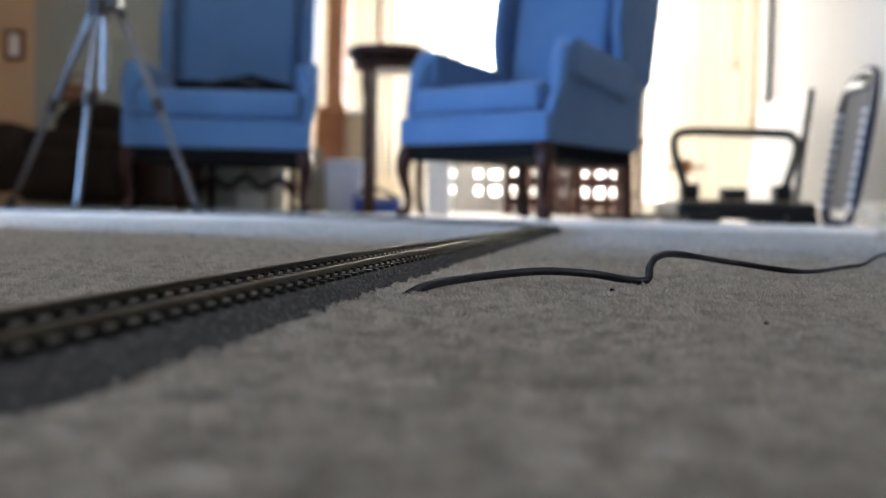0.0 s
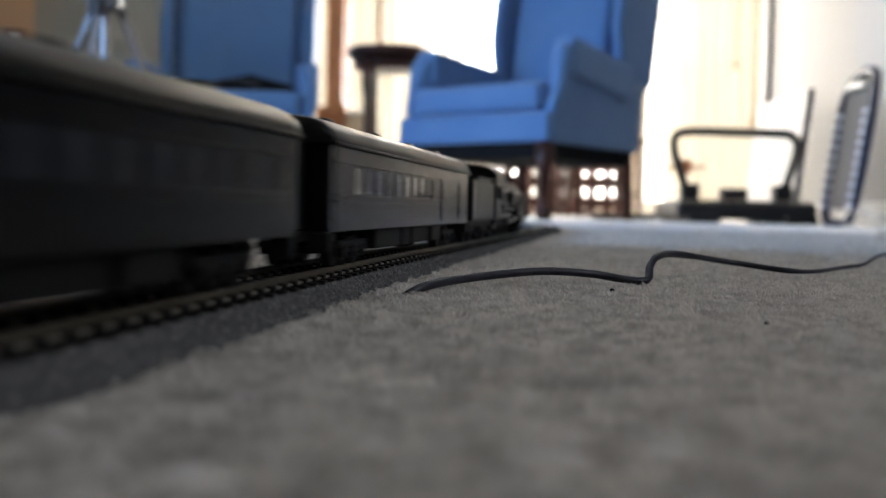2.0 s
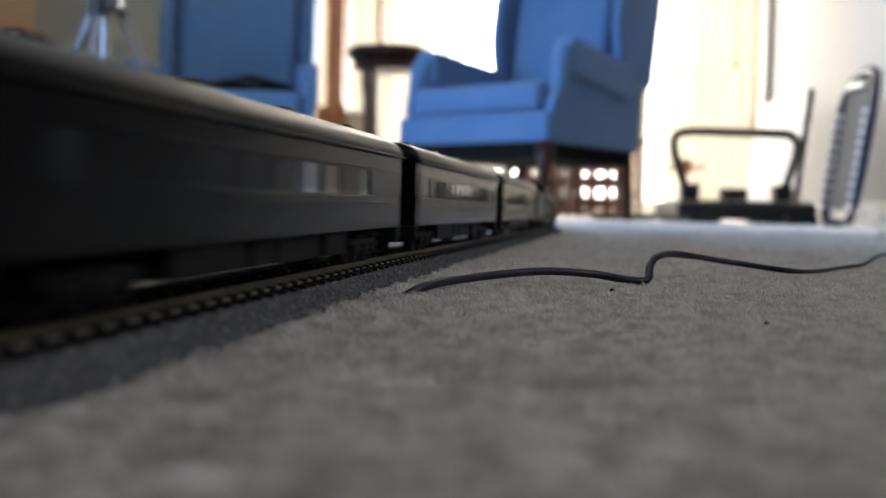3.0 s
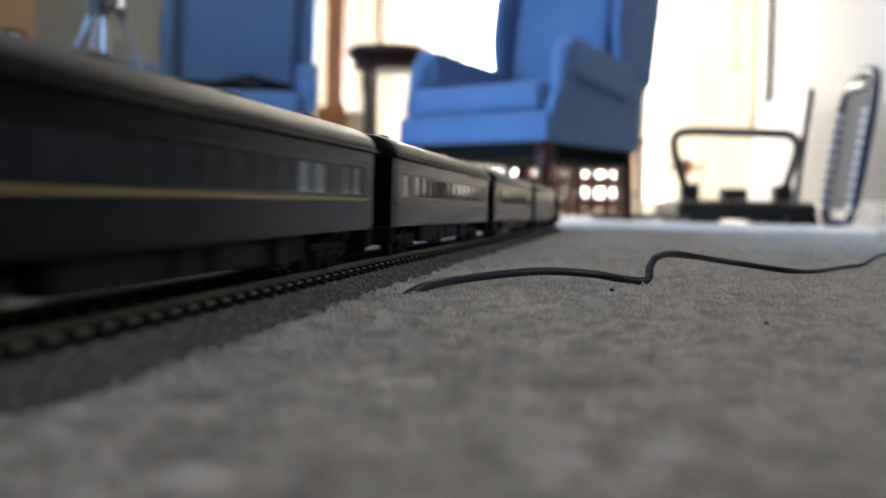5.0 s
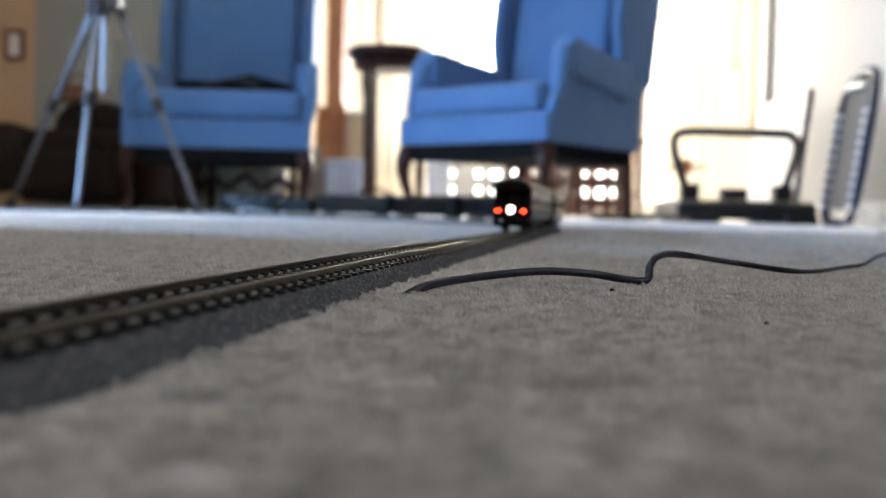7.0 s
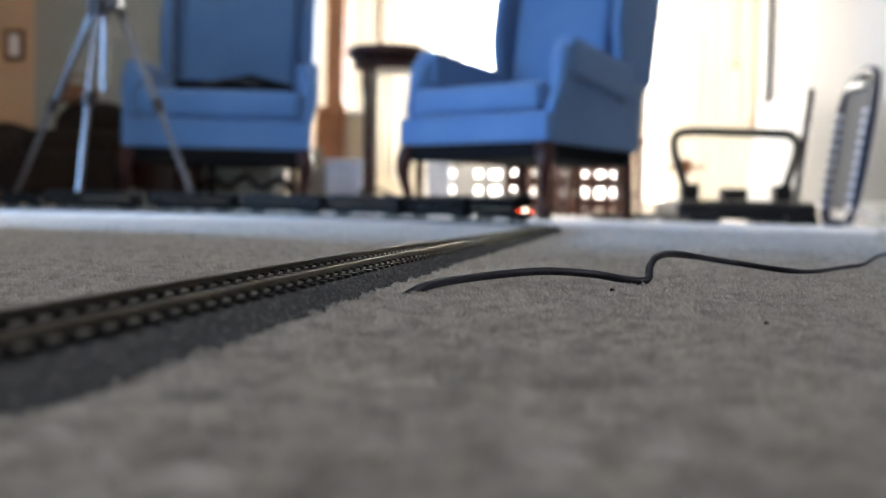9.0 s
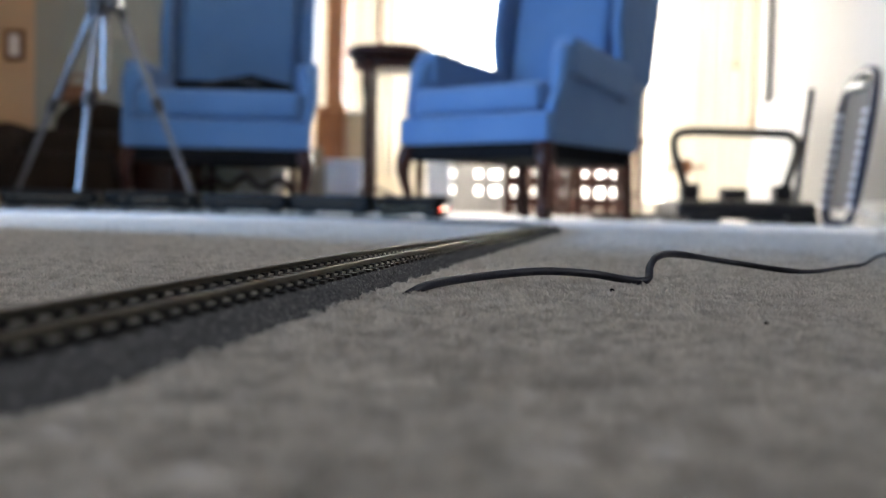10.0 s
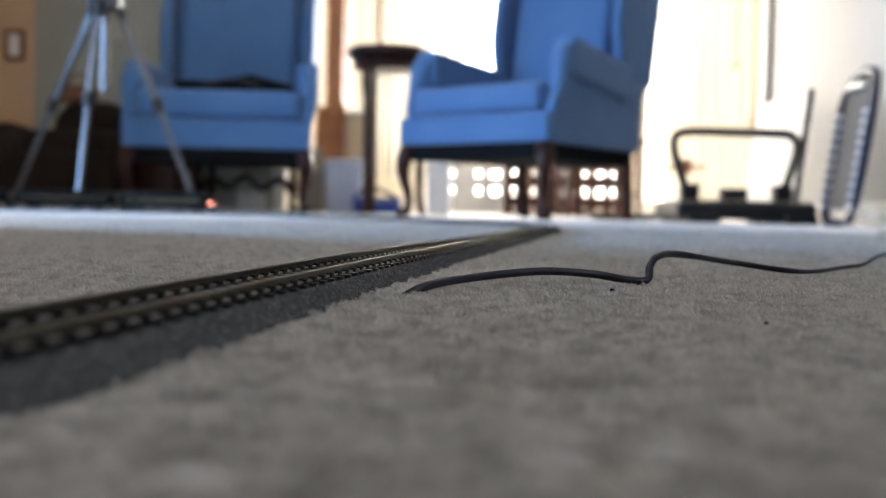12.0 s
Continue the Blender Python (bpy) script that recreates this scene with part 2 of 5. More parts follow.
def curve_points(keys, steps=8):
    """Catmull-Rom through the keys."""
    k = [Vector(p) for p in keys]
    k = [2 * k[0] - k[1], *k, 2 * k[-1] - k[-2]]
    out = []
    for a, b, c, d in zip(k, k[1:], k[2:], k[3:]):
        for i in range(steps):
            t = i / steps
            out.append(0.5 * (2 * b + (c - a) * t + (2 * a - 5 * b + 4 * c - d) * t * t + (3 * b - a - 3 * c + d) * t ** 3))
    return out + [k[-2]]


def value_noise(x, y, seed):
    """Smooth noise in 0..1 over a lattice of pitch 1."""
    table = np.random.RandomState(seed).rand(512, 512)
    xi, yi = np.floor(x).astype(int), np.floor(y).astype(int)
    fx, fy = x - xi, y - yi
    fx, fy = fx * fx * (3 - 2 * fx), fy * fy * (3 - 2 * fy)
    a, b = table[xi % 512, yi % 512], table[(xi + 1) % 512, yi % 512]
    c, d = table[xi % 512, (yi + 1) % 512], table[(xi + 1) % 512, (yi + 1) % 512]
    return a * (1 - fx) * (1 - fy) + b * fx * (1 - fy) + c * (1 - fx) * fy + d * fx * fy

# ---- the railway's line: u metres along it, from beside the camera ----
RAIL_TOP = 0.0093
HEAD0 = radians(9.98)


def heading(u):
    """Radians to the right of straight ahead: straight at first, then one wide curve to the left."""
    return HEAD0 - radians(44.82) * max(u - 1.35, 0)


STEP = 0.01
LINE = {}
_x, _y = -0.104, 0.0
for _i in range(0, 620):
    LINE[_i] = (_x, _y)
    _h = heading((_i + 0.5) * STEP)
    _x, _y = _x + STEP * math.sin(_h), _y + STEP * math.cos(_h)
for _i in range(-1, -320, -1):
    LINE[_i] = (-0.104 + _i * STEP * math.sin(HEAD0), _i * STEP * math.cos(HEAD0))


def on_line(u, side=0.0, z=0.0):
    """The place u metres along the line, side metres to its right, z above the rail tops."""
    i = math.floor(u / STEP)
    f = u / STEP - i
    (x0, y0), (x1, y1) = LINE[i], LINE[i + 1]
    h = heading(u)
    drop = 0.0065 * max(0.42 - u, 0)
    return Vector((x0 + (x1 - x0) * f + side * math.cos(h), y0 + (y1 - y0) * f - side * math.sin(h), RAIL_TOP - min(drop, 0.0027) + z))


# ---- the room ----


def structure(name, bm, mat, label, category, smooth=False):
    return tagged(part(name, bm, mat, None, "", smooth), label, category, "", "structure")


def make_floor():
    """Cut-pile carpet as one sheet, finest where the camera lies."""
    def spaced(dense0, dense1, pitch, end0, end1):
        mid = list(np.arange(dense0, dense1, pitch))
        lo, hi, d = [], [], pitch
        while (lo[-1] if lo else dense0) > end0:
            d *= 1.12
            lo.append(max((lo[-1] if lo else dense0) - d, end0))
        d = pitch
        while (hi[-1] if hi else mid[-1]) < end1:
            d *= 1.12
            hi.append(min((hi[-1] if hi else mid[-1]) + d, end1))
        return np.array(lo[::-1] + mid + hi)
    xs, ys = spaced(-0.28, 0.52, 0.0022, -3.2, 3.4), spaced(0.10, 1.15, 0.0022, -3.2, 8.6)
    gx, gy = np.meshgrid(xs, ys, indexing="ij")
    z = 0.0007 * (value_noise(gx / 0.013, gy / 0.013, 3) - 0.5) + 0.0018 * (value_noise((gx + 0.4 * gy) / 0.0052, (gy - 0.4 * gx) / 0.0052, 4) - 0.5)
    z += 0.0016 * (value_noise(gx / 0.0022, gy / 0.0022, 5) - 0.5) + 0.0008 * (value_noise(gx / 0.07, gy / 0.07, 6) - 0.5) - 0.0012
    z *= np.clip(1.6 - gy / 3.0, 0.25, 1)
    z -= 0.002 * np.clip((0.36 - gy) / 0.2, 0, 1)
    verts = np.stack([gx.ravel(), gy.ravel(), z.ravel()], 1)
    nx, ny = len(xs), len(ys)
    i, j = np.meshgrid(np.arange(nx - 1), np.arange(ny - 1), indexing="ij")
    a = (i * ny + j).ravel()
    quads = np.stack([a, a + ny, a + ny + 1, a + 1], 1)
    me = bpy.data.meshes.new("floor")
    me.vertices.add(len(verts))
    me.vertices.foreach_set("co", verts.ravel())
    me.loops.add(quads.size)
    me.loops.foreach_set("vertex_index", quads.ravel())
    me.polygons.add(len(quads))
    me.polygons.foreach_set("loop_start", np.arange(0, quads.size, 4))
    me.update(calc_edges=True)
    me.materials.append(CARPET)
    return tagged(new("floor", me), "beige-grey cut-pile carpet covering the whole floor", "carpet", "", "structure")


def make_pile():
    """Loose yarn ends standing in the carpet near the camera."""
    rs = np.random.RandomState(21)
    n = 520000
    y = (0.095 ** 0.7 + rs.rand(n) * (1.9 ** 0.7 - 0.095 ** 0.7)) ** (1 / 0.7)
    x = np.where(rs.rand(n) < 0.72, (rs.rand(n) - 0.5) * (0.95 * y + 0.05), rs.randn(n) * 0.30 * (0.6 + y))
    along = -0.104 + y * math.tan(HEAD0)
    keep = (np.abs(x - along) > 0.0166 + 0.0020 * rs.rand(n) + 0.003 * value_noise(x / 0.02, y / 0.02, 31)) | (y > 1.3)
    x, y = x[keep], y[keep]
    n = len(x)
    size = 0.75 + 0.75 * y
    clump = value_noise((x + 0.6 * y) / 0.006, (y - 0.6 * x) / 0.006, 11)
    h = (0.0008 + 0.0019 * clump + 0.0005 * rs.rand(n)) * np.clip(size, 0.8, 1.5)
    w = (0.00021 + 0.00021 * rs.rand(n)) * size
    turn = rs.rand(n) * 2 * np.pi
    lean = 2 * np.pi * value_noise(x / 0.02, y / 0.02, 12) + rs.randn(n) * 1.0
    reach = h * (0.2 + 0.7 * rs.rand(n))
    dip = -0.0012 - 0.002 * np.clip((0.36 - y) / 0.2, 0, 1)
    base = np.stack([x, y, dip], 1)
    side = np.stack([np.cos(turn) * w, np.sin(turn) * w, np.zeros(n)], 1)
    tip = base + np.stack([np.cos(lean) * reach, np.sin(lean) * reach, h], 1)
    mid = base + np.stack([np.cos(lean) * reach * 0.3, np.sin(lean) * reach * 0.3, h * 0.65], 1)
    verts = np.stack([base - side, base + side, mid + side * 0.9, tip, mid - side * 0.9], 1).reshape(-1, 3)
    k = np.arange(n) * 5
    me = bpy.data.meshes.new("carpet_yarn")
    me.vertices.add(len(verts))
    me.vertices.foreach_set("co", verts.ravel())
    loops = np.stack([k, k + 1, k + 2, k + 3, k + 4], 1)
    me.loops.add(loops.size)
    me.loops.foreach_set("vertex_index", loops.ravel())
    me.polygons.add(n)
    me.polygons.foreach_set("loop_start", np.arange(0, loops.size, 5))
    me.update(calc_edges=True)
    me.materials.append(FIBRE)
    return tagged(new("carpet_yarn", me), "soft beige-grey yarn ends of the cut-pile carpet", "carpet pile", "", "stuff")


make_floor()
make_pile()
BACK = 5.3
structure("ceiling", box(-3.4, 3.5, -3.3, 8.7, 2.45, 2.6), CEIL, "plain white painted ceiling", "ceiling")
# Unseen wall, made dark so that the train's sides reflect little.
structure("wall_south", box(-3.4, 3.5, -3.4, -3.2, 0, 2.45), DARK_FILL, "unseen wall, dark so the train's sides reflect little", "wall")
# west wall with a patio door; unseen partition added to shade the near carpet
bm = box(-3.4, -3.2, -3.2, 1.4, 0, 2.45)
box(-3.4, -3.2, 3.0, BACK, 0, 2.45, bm=bm)
box(-3.4, -3.2, 1.4, 3.0, 2.0, 2.45, bm=bm)
structure("wall_west", bm, TAN, "tan painted wall with a wide patio door", "wall")
structure("wall_partition", box(-3.2, -0.57, 0.98, 1.08, 0, 2.45), TAN, "unseen tan partition added to shade the near carpet", "wall")
# Also unseen and dark for low reflections; the gap lets the fill lamp in.
bm = box(1.62, 1.8, -3.2, -1.4, 0, 2.45)
box(1.62, 1.8, -0.1, 3.4, 0, 2.45, bm=bm)
box(1.62, 1.8, -1.4, -0.1, 0, 0.85, bm=bm)
box(1.62, 1.8, -1.4, -0.1, 2.15, 2.45, bm=bm)
structure("wall_east_south", bm, DARK_FILL, "unseen dark wall for low reflections, with a gap for the fill lamp", "wall")
# Unseen stub, added to block patio light from the left chair.
structure("wall_stub", box(-3.2, -1.95, 3.05, 3.15, 0, 2.45), TAN, "unseen tan stub added to keep patio light off the left chair", "wall")
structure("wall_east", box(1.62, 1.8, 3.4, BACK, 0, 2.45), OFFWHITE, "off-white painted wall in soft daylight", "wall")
structure("wall_north_left", box(-2.07, -0.86, BACK, BACK + 0.14, 0, 2.45), GREEN_GREY, "grey-green painted wall beside the opening", "wall")
structure("wall_north_far_left", box(-3.2, -2.07, BACK, BACK + 0.14, 0, 2.45), TAN, "tan painted wall with a small picture", "wall")
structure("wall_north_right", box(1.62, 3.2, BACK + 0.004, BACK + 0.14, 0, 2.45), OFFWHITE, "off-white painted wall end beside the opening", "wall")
structure("wall_header", box(-0.86, 1.62, BACK, BACK + 0.14, 2.12, 2.45), CREAM, "cream painted wall above the wide opening", "wall")
structure("wall_dining_west", box(-2.2, -2.0, BACK + 0.14, 8.5, 0, 2.45), CREAM, "warm cream dining room wall", "wall")
structure("wall_dining_east", box(3.0, 3.2, BACK + 0.14, 8.5, 0, 2.45), CREAM, "warm cream dining room wall", "wall")
# north wall with french doors and a side window
bm = box(-2.0, -0.92, 8.5, 8.66, 0, 2.45)
box(-0.92, -0.06, 8.5, 8.66, 0, 0.35, bm=bm)
box(-0.12, -0.06, 8.5, 8.66, 0.35, 2.2, bm=bm)
box(-0.92, 3.0, 8.5, 8.66, 2.2, 2.45, bm=bm)
box(1.50, 1.56, 8.5, 8.66, 0, 2.2, bm=bm)
box(2.60, 3.0, 8.5, 8.66, 0, 2.2, bm=bm)
structure("wall_dining_north", bm, CREAM, "warm cream dining room wall with glazed doors", "wall")
structure("backdrop", box(-4, 6, 9.6, 9.65, -0.5, 4.0), DAYLIGHT, "overexposed daylight outside the dining room doors", "daylight")
structure("baseboard_east", box(1.605, 1.62, 3.4, BACK, 0.0, 0.09, 0.004), TRIM, "white painted baseboard", "baseboard")
structure("baseboard_north", box(-2.07, -0.90, BACK - 0.015, BACK, 0.0, 0.09, 0.004), TRIM, "white painted baseboard", "baseboard")


def glazed_opening(name, x0, x1, z0, z1, cols, rows, label):
    """A white frame with muntins and single panes."""
    t = thing(name, label, "window", pose(0, 8.53, 0), kind="structure")
    bm = box(x0, x0 + 0.06, 0, 0.07, z0, z1, 0.004)
    box(x1 - 0.06, x1, 0, 0.07, z0, z1, 0.004, bm)
    box(x0, x1, 0.003, 0.067, z1 - 0.07, z1, 0.004, bm)
    box(x0, x1, 0.003, 0.067, z0, z0 + 0.13, 0.004, bm)
    part("window_frame", bm, TRIM, t)
    w, h = (x1 - x0 - 0.12) / cols, (z1 - z0 - 0.2) / rows
    for i in range(1, cols):
        part("muntin", box(x0 + 0.06 + i * w - 0.012, x0 + 0.06 + i * w + 0.012, 0.015, 0.055, z0 + 0.13, z1 - 0.07), TRIM, t)
    for j in range(1, rows):
        part("muntin", box(x0 + 0.06, x1 - 0.06, 0.018, 0.052, z0 + 0.13 + j * h - 0.012, z0 + 0.13 + j * h + 0.012), TRIM, t)
    for i in range(cols):
        for j in range(rows):
            p = part("pane", box(x0 + 0.06 + i * w + 0.012, x0 + 0.06 + (i + 1) * w - 0.012, 0.032, 0.036, z0 + 0.13 + j * h + 0.012, z0 + 0.13 + (j + 1) * h - 0.012), PANE, t)
            p.visible_shadow = False


glazed_opening("door_1", -0.04, 0.73, 0.01, 2.18, 3, 7, "white french door with small panes, glaring daylight behind")
glazed_opening("door_2", 0.75, 1.50, 0.01, 2.18, 3, 7, "white french door with small panes, glaring daylight behind")
# window_3 is added, to backlight the cream cloth hung before it.
glazed_opening("window_3", -0.91, -0.13, 0.35, 2.19, 3, 3, "added cream-framed window whose daylight backlights the cloth before it")
glazed_opening("window_1", 1.57, 2.59, 0.01, 2.18, 2, 4, "tall white-framed window, glaring daylight behind")



def door_panel():
    """Moulded panel on the grey-green wall."""
    t = thing("door_3", "grey-green painted panel door, closed", "door", pose(-1.46, BACK - 0.022, 0), kind="structure")
    part("door_leaf", box(-0.52, 0.42, 0, 0.018, 0.01, 2.05, 0.003), GREEN_GREY, t)
    for z0, z1 in ((0.2, 0.84), (0.98, 1.9)):
        for x0, x1 in ((-0.43, -0.08), (0.0, 0.33)):
            bm = box(x0, x1, -0.010, 0.002, z0, z0 + 0.025, 0.003)
            box(x0, x1, -0.010, 0.002, z1 - 0.025, z1, 0.003, bm)
            box(x0, x0 + 0.025, -0.010, 0.002, z0 + 0.026, z1 - 0.026, 0.003, bm)
            box(x1 - 0.025, x1, -0.010, 0.002, z0 + 0.026, z1 - 0.026, 0.003, bm)
            part("panel_moulding", bm, GREEN_GREY, t)


door_panel()


def picture_frame():
    t = thing("picture_frame", "small brown wooden picture frame with a pale mount", "picture", pose(-2.115, BACK - 0.012, 0.80))
    bm = box(-0.10, 0.0, -0.014, 0.010, -0.075, -0.055, 0.003)
    box(-0.10, 0.0, -0.014, 0.010, 0.055, 0.075, 0.003, bm)
    box(-0.10, -0.08, -0.014, 0.010, -0.0545, 0.0545, 0.003, bm)
    box(-0.02, 0.0, -0.014, 0.010, -0.0545, 0.0545, 0.003, bm)
    part("frame", bm, OAK, t)
    part("mount", box(-0.08, -0.02, -0.004, 0.010, -0.0545, 0.0545), PAPER, t)


picture_frame()

# ---- wing chairs ----


def cushion(w, d, h, r=0.03, crown=0.015):
    bm = box(-w / 2, w / 2, -d / 2, d / 2, 0, h, r, segments=4)
    for v in bm.verts:
        k = max(0, 1 - (2 * v.co.x / w) ** 2) * max(0, 1 - (2 * v.co.y / d) ** 2)
        v.co.z += crown * k * (1 if v.co.z > h / 2 else 0)
    return bm


def cabriole(height, out):
    """A bowed front leg with a pad foot; out: the way it bows."""
    keys = [((0, 0, height), 0.034), ((out[0] * 0.022, out[1] * 0.022, height * 0.80), 0.030), ((out[0] * 0.020, out[1] * 0.020, height * 0.55), 0.021),
            ((0.0, 0.0, height * 0.28), 0.015), ((out[0] * 0.006, out[1] * 0.006, height * 0.10), 0.015), ((out[0] * 0.020, out[1] * 0.020, height * 0.045), 0.028),
            ((out[0] * 0.020, out[1] * 0.020, 0.0), 0.024)]
    return tube(curve_points([k[0] for k in keys], 4), [float(np.interp(i, range(0, 4 * len(keys), 4), [k[1] for k in keys])) for i in range(4 * (len(keys) - 1) + 1)], 10)


def wing_chair(label, at, W=0.65, D=0.675, LEG=0.243, thick=0.098):
    """Front towards -y, narrower at the back, base at the floor."""
    t = thing("wing_chair", label, "armchair", at, "pair of wing chairs")

    def tapered(bm):
        for v in bm.verts:
            v.co.x *= 1 - 0.20 * max(0, min(1.2, (v.co.y + D / 2) / D))
        return bm

    part("seat_frame", tapered(extruded([(-W / 2, LEG + 0.01), (W / 2, LEG + 0.01), (W / 2, LEG + thick + 0.01), (-W / 2, LEG + thick + 0.01)], -D / 2, D / 2, bevel=0.012)), BLUE, t)
    part("dust_cover", tapered(box(-W / 2 + 0.012, W / 2 - 0.012, -D / 2 + 0.012, D / 2 - 0.012, LEG - 0.042, LEG + 0.012)), BLACKCLOTH, t, "black dust cover below the seat")
    c = part("seat_cushion", cushion(W - 0.09, D - 0.12, thick, 0.028, 0.014), BLUE, t, smooth=True, at=pose(0, -0.048, LEG + thick + 0.014))
    part("piping", tube([(sx * (W / 2 - 0.062), sy * (D / 2 - 0.078), thick - 0.008) for sx, sy in ((-1, -1), (1, -1), (1, 1), (-1, 1))], 0.005, 6, closed=True), PIPING, c)
    B = W * 0.80
    back = extruded([(-B / 2 + 0.03, 0.0), (B / 2 - 0.03, 0.0), (B / 2 - 0.005, 0.45), (B / 2 - 0.02, 0.74), (0.12, 0.80), (-0.12, 0.80), (-B / 2 + 0.02, 0.74), (-B / 2 + 0.005, 0.45)], 0.0, 0.12, bevel=0.03)
    part("backrest", back, BLUE, t, at=pose(0, D / 2 - 0.16, LEG + 0.11, -10))
    pad = cushion(B - 0.10, 0.07, 0.60, 0.03, 0.0)
    part("back_pad", pad, BLUE, t, smooth=True, at=pose(0, D / 2 - 0.165, LEG + 0.19, -10))
    for s in (-1, 1):
        x0, x1 = sorted((s * (W / 2 - 0.045), s * (W / 2 + 0.004)))
        side = extruded([(-D / 2 + 0.025, LEG + 0.015), (D / 2 + 0.005, LEG + 0.015), (D / 2 + 0.05, LEG + 0.28), (-D / 2 + 0.10, LEG + 0.28), (-D / 2 + 0.075, LEG + 0.20), (-D / 2 + 0.04, LEG + 0.13)], x0, x1, bevel=0.010, axis="x")
        part("arm_panel", tapered(side), BLUE, t)
        keys = [(s * (W / 2 - 0.010), -D / 2 + 0.045, LEG + 0.12), (s * (W / 2 - 0.004), -D / 2 + 0.075, LEG + 0.19), (s * (W / 2 - 0.006), -D / 2 + 0.098, LEG + 0.275), (s * (W / 2 - 0.012), -D / 2 + 0.15, LEG + 0.305), (s * (W / 2 - 0.012), 0.06, LEG + 0.278), (s * (W / 2 - 0.012), D / 2 - 0.03, LEG + 0.268)]
        rads = [float(np.interp(i, (0, 8, 16, 24, 40), (0.018, 0.028, 0.040, 0.045, 0.040))) for i in range(41)]
        part("arm_roll", tapered(tube(curve_points(keys, 8), rads, 12)), BLUE, t, smooth=True)
        x0, x1 = sorted((s * (W / 2 - 0.062), s * (W / 2 + 0.036)))
        cover = box(x0, x1, -D / 2 + 0.105, D / 2 - 0.10, LEG + 0.245, LEG + 0.374, 0.022, segments=3)
        for v in cover.verts:
            v.co.z -= 0.070 * (v.co.y + D / 2) / D
            v.co.x += 0.0025 * math.sin(46 * v.co.y) * (v.co.z < LEG + 0.27)
        part("arm_cover", tapered(cover), BLUE, t, "loose blue cover draped over the arm")
        x0, x1 = sorted((s * (W * 0.43 - 0.03), s * (W * 0.43 + 0.015)))
        wing = extruded([(-0.03, 0.0), (0.19, 0.0), (0.19, 0.56), (0.10, 0.56), (-0.045, 0.46), (-0.09, 0.32), (-0.085, 0.16)], x0, x1, bevel=0.018, axis="x")
        part("wing", wing, BLUE, t, at=pose(0, D / 2 - 0.145, LEG + 0.28, -10))
        part("leg", cabriole(LEG, (s * 0.7, -0.7)), MAHOGANY, t, "polished dark mahogany cabriole leg", smooth=True, at=pose(s * (W / 2 - 0.03), -D / 2 + 0.03, 0))
        part("leg", tube([(0, 0, LEG), (0, 0.01, 0.14), (0, 0.03, 0.0)], [0.024, 0.021, 0.018], 8), MAHOGANY, t, "polished dark mahogany rear leg", at=pose(s * (W / 2 - 0.085), D / 2 - 0.04, 0))
    part("front_rail", box(-W / 2 + 0.05, W / 2 - 0.05, -D / 2 + 0.02, -D / 2 + 0.05, LEG - 0.03, LEG + 0.0, 0.004), MAHOGANY, t)
    return t


wing_chair("sky-blue upholstered wing chair on dark cabriole legs", pose(-0.905, 4.42, 0, 0, 0, 2), 0.735, 0.66, 0.235, 0.113)
wing_chair("sky-blue upholstered wing chair turned aside, on dark cabriole legs", pose(0.297, 3.8325, 0, 0, 0, -40.5))


def pillow_on_chair():
    t = thing("black_bag", "soft black bag lying crumpled on the blue chair seat", "bag", pose(-0.86, 4.34, 0.478))
    bm = cushion(0.46, 0.24, 0.04, 0.012, 0.008)
    bmesh.ops.subdivide_edges(bm, edges=bm.edges[:], cuts=2, use_grid_fill=True)
    for v in bm.verts:
        v.co.z += (0.045 * math.exp(-((v.co.x - 0.02) / 0.05) ** 2) + 0.02 * math.exp(-((v.co.x - 0.10) / 0.05) ** 2) + 0.01 * noise.noise(v.co * 20)) * (v.co.z > 0.012)
    part("bag_body", bm, BLACKCLOTH, t, smooth=True)
    part("bag_strap", tube(curve_points([(-0.18, -0.08, 0.016), (-0.10, -0.12, 0.028), (0.0, -0.115, 0.05), (0.10, -0.12, 0.03), (0.18, -0.07, 0.016)], 6), 0.008, 8), BLACK_PLASTIC, t)


pillow_on_chair()


def side_table():
    t = thing("side_table", "small round dark mahogany pedestal table", "table", pose(-0.255, 4.6, 0))
    part("tabletop", lathe([(0.13, 0.665), (0.165, 0.675), (0.176, 0.69), (0.178, 0.71), (0.172, 0.718), (0.165, 0.710), (0.0005, 0.710)], 40), MAHOGANY, t, smooth=True)
    for k in range(3):
        a = radians(238 + 120 * k)
        c, s = math.cos(a), math.sin(a)
        keys = [(0.15 * c, 0.15 * s, 0.66), (0.158 * c, 0.158 * s, 0.58), (0.148 * c, 0.148 * s, 0.42), (0.145 * c, 0.145 * s, 0.20), (0.15 * c, 0.15 * s, 0.05), (0.165 * c, 0.165 * s, 0.0)]
        part("leg", tube(curve_points(keys, 4), [0.021] * 6 + [0.017] * 10 + [0.018] * 5, 8), MAHOGANY, t, smooth=True)
    part("apron", lathe([(0.140, 0.625), (0.152, 0.63), (0.152, 0.656), (0.14, 0.657)], 32), MAHOGANY, t, smooth=True)


side_table()


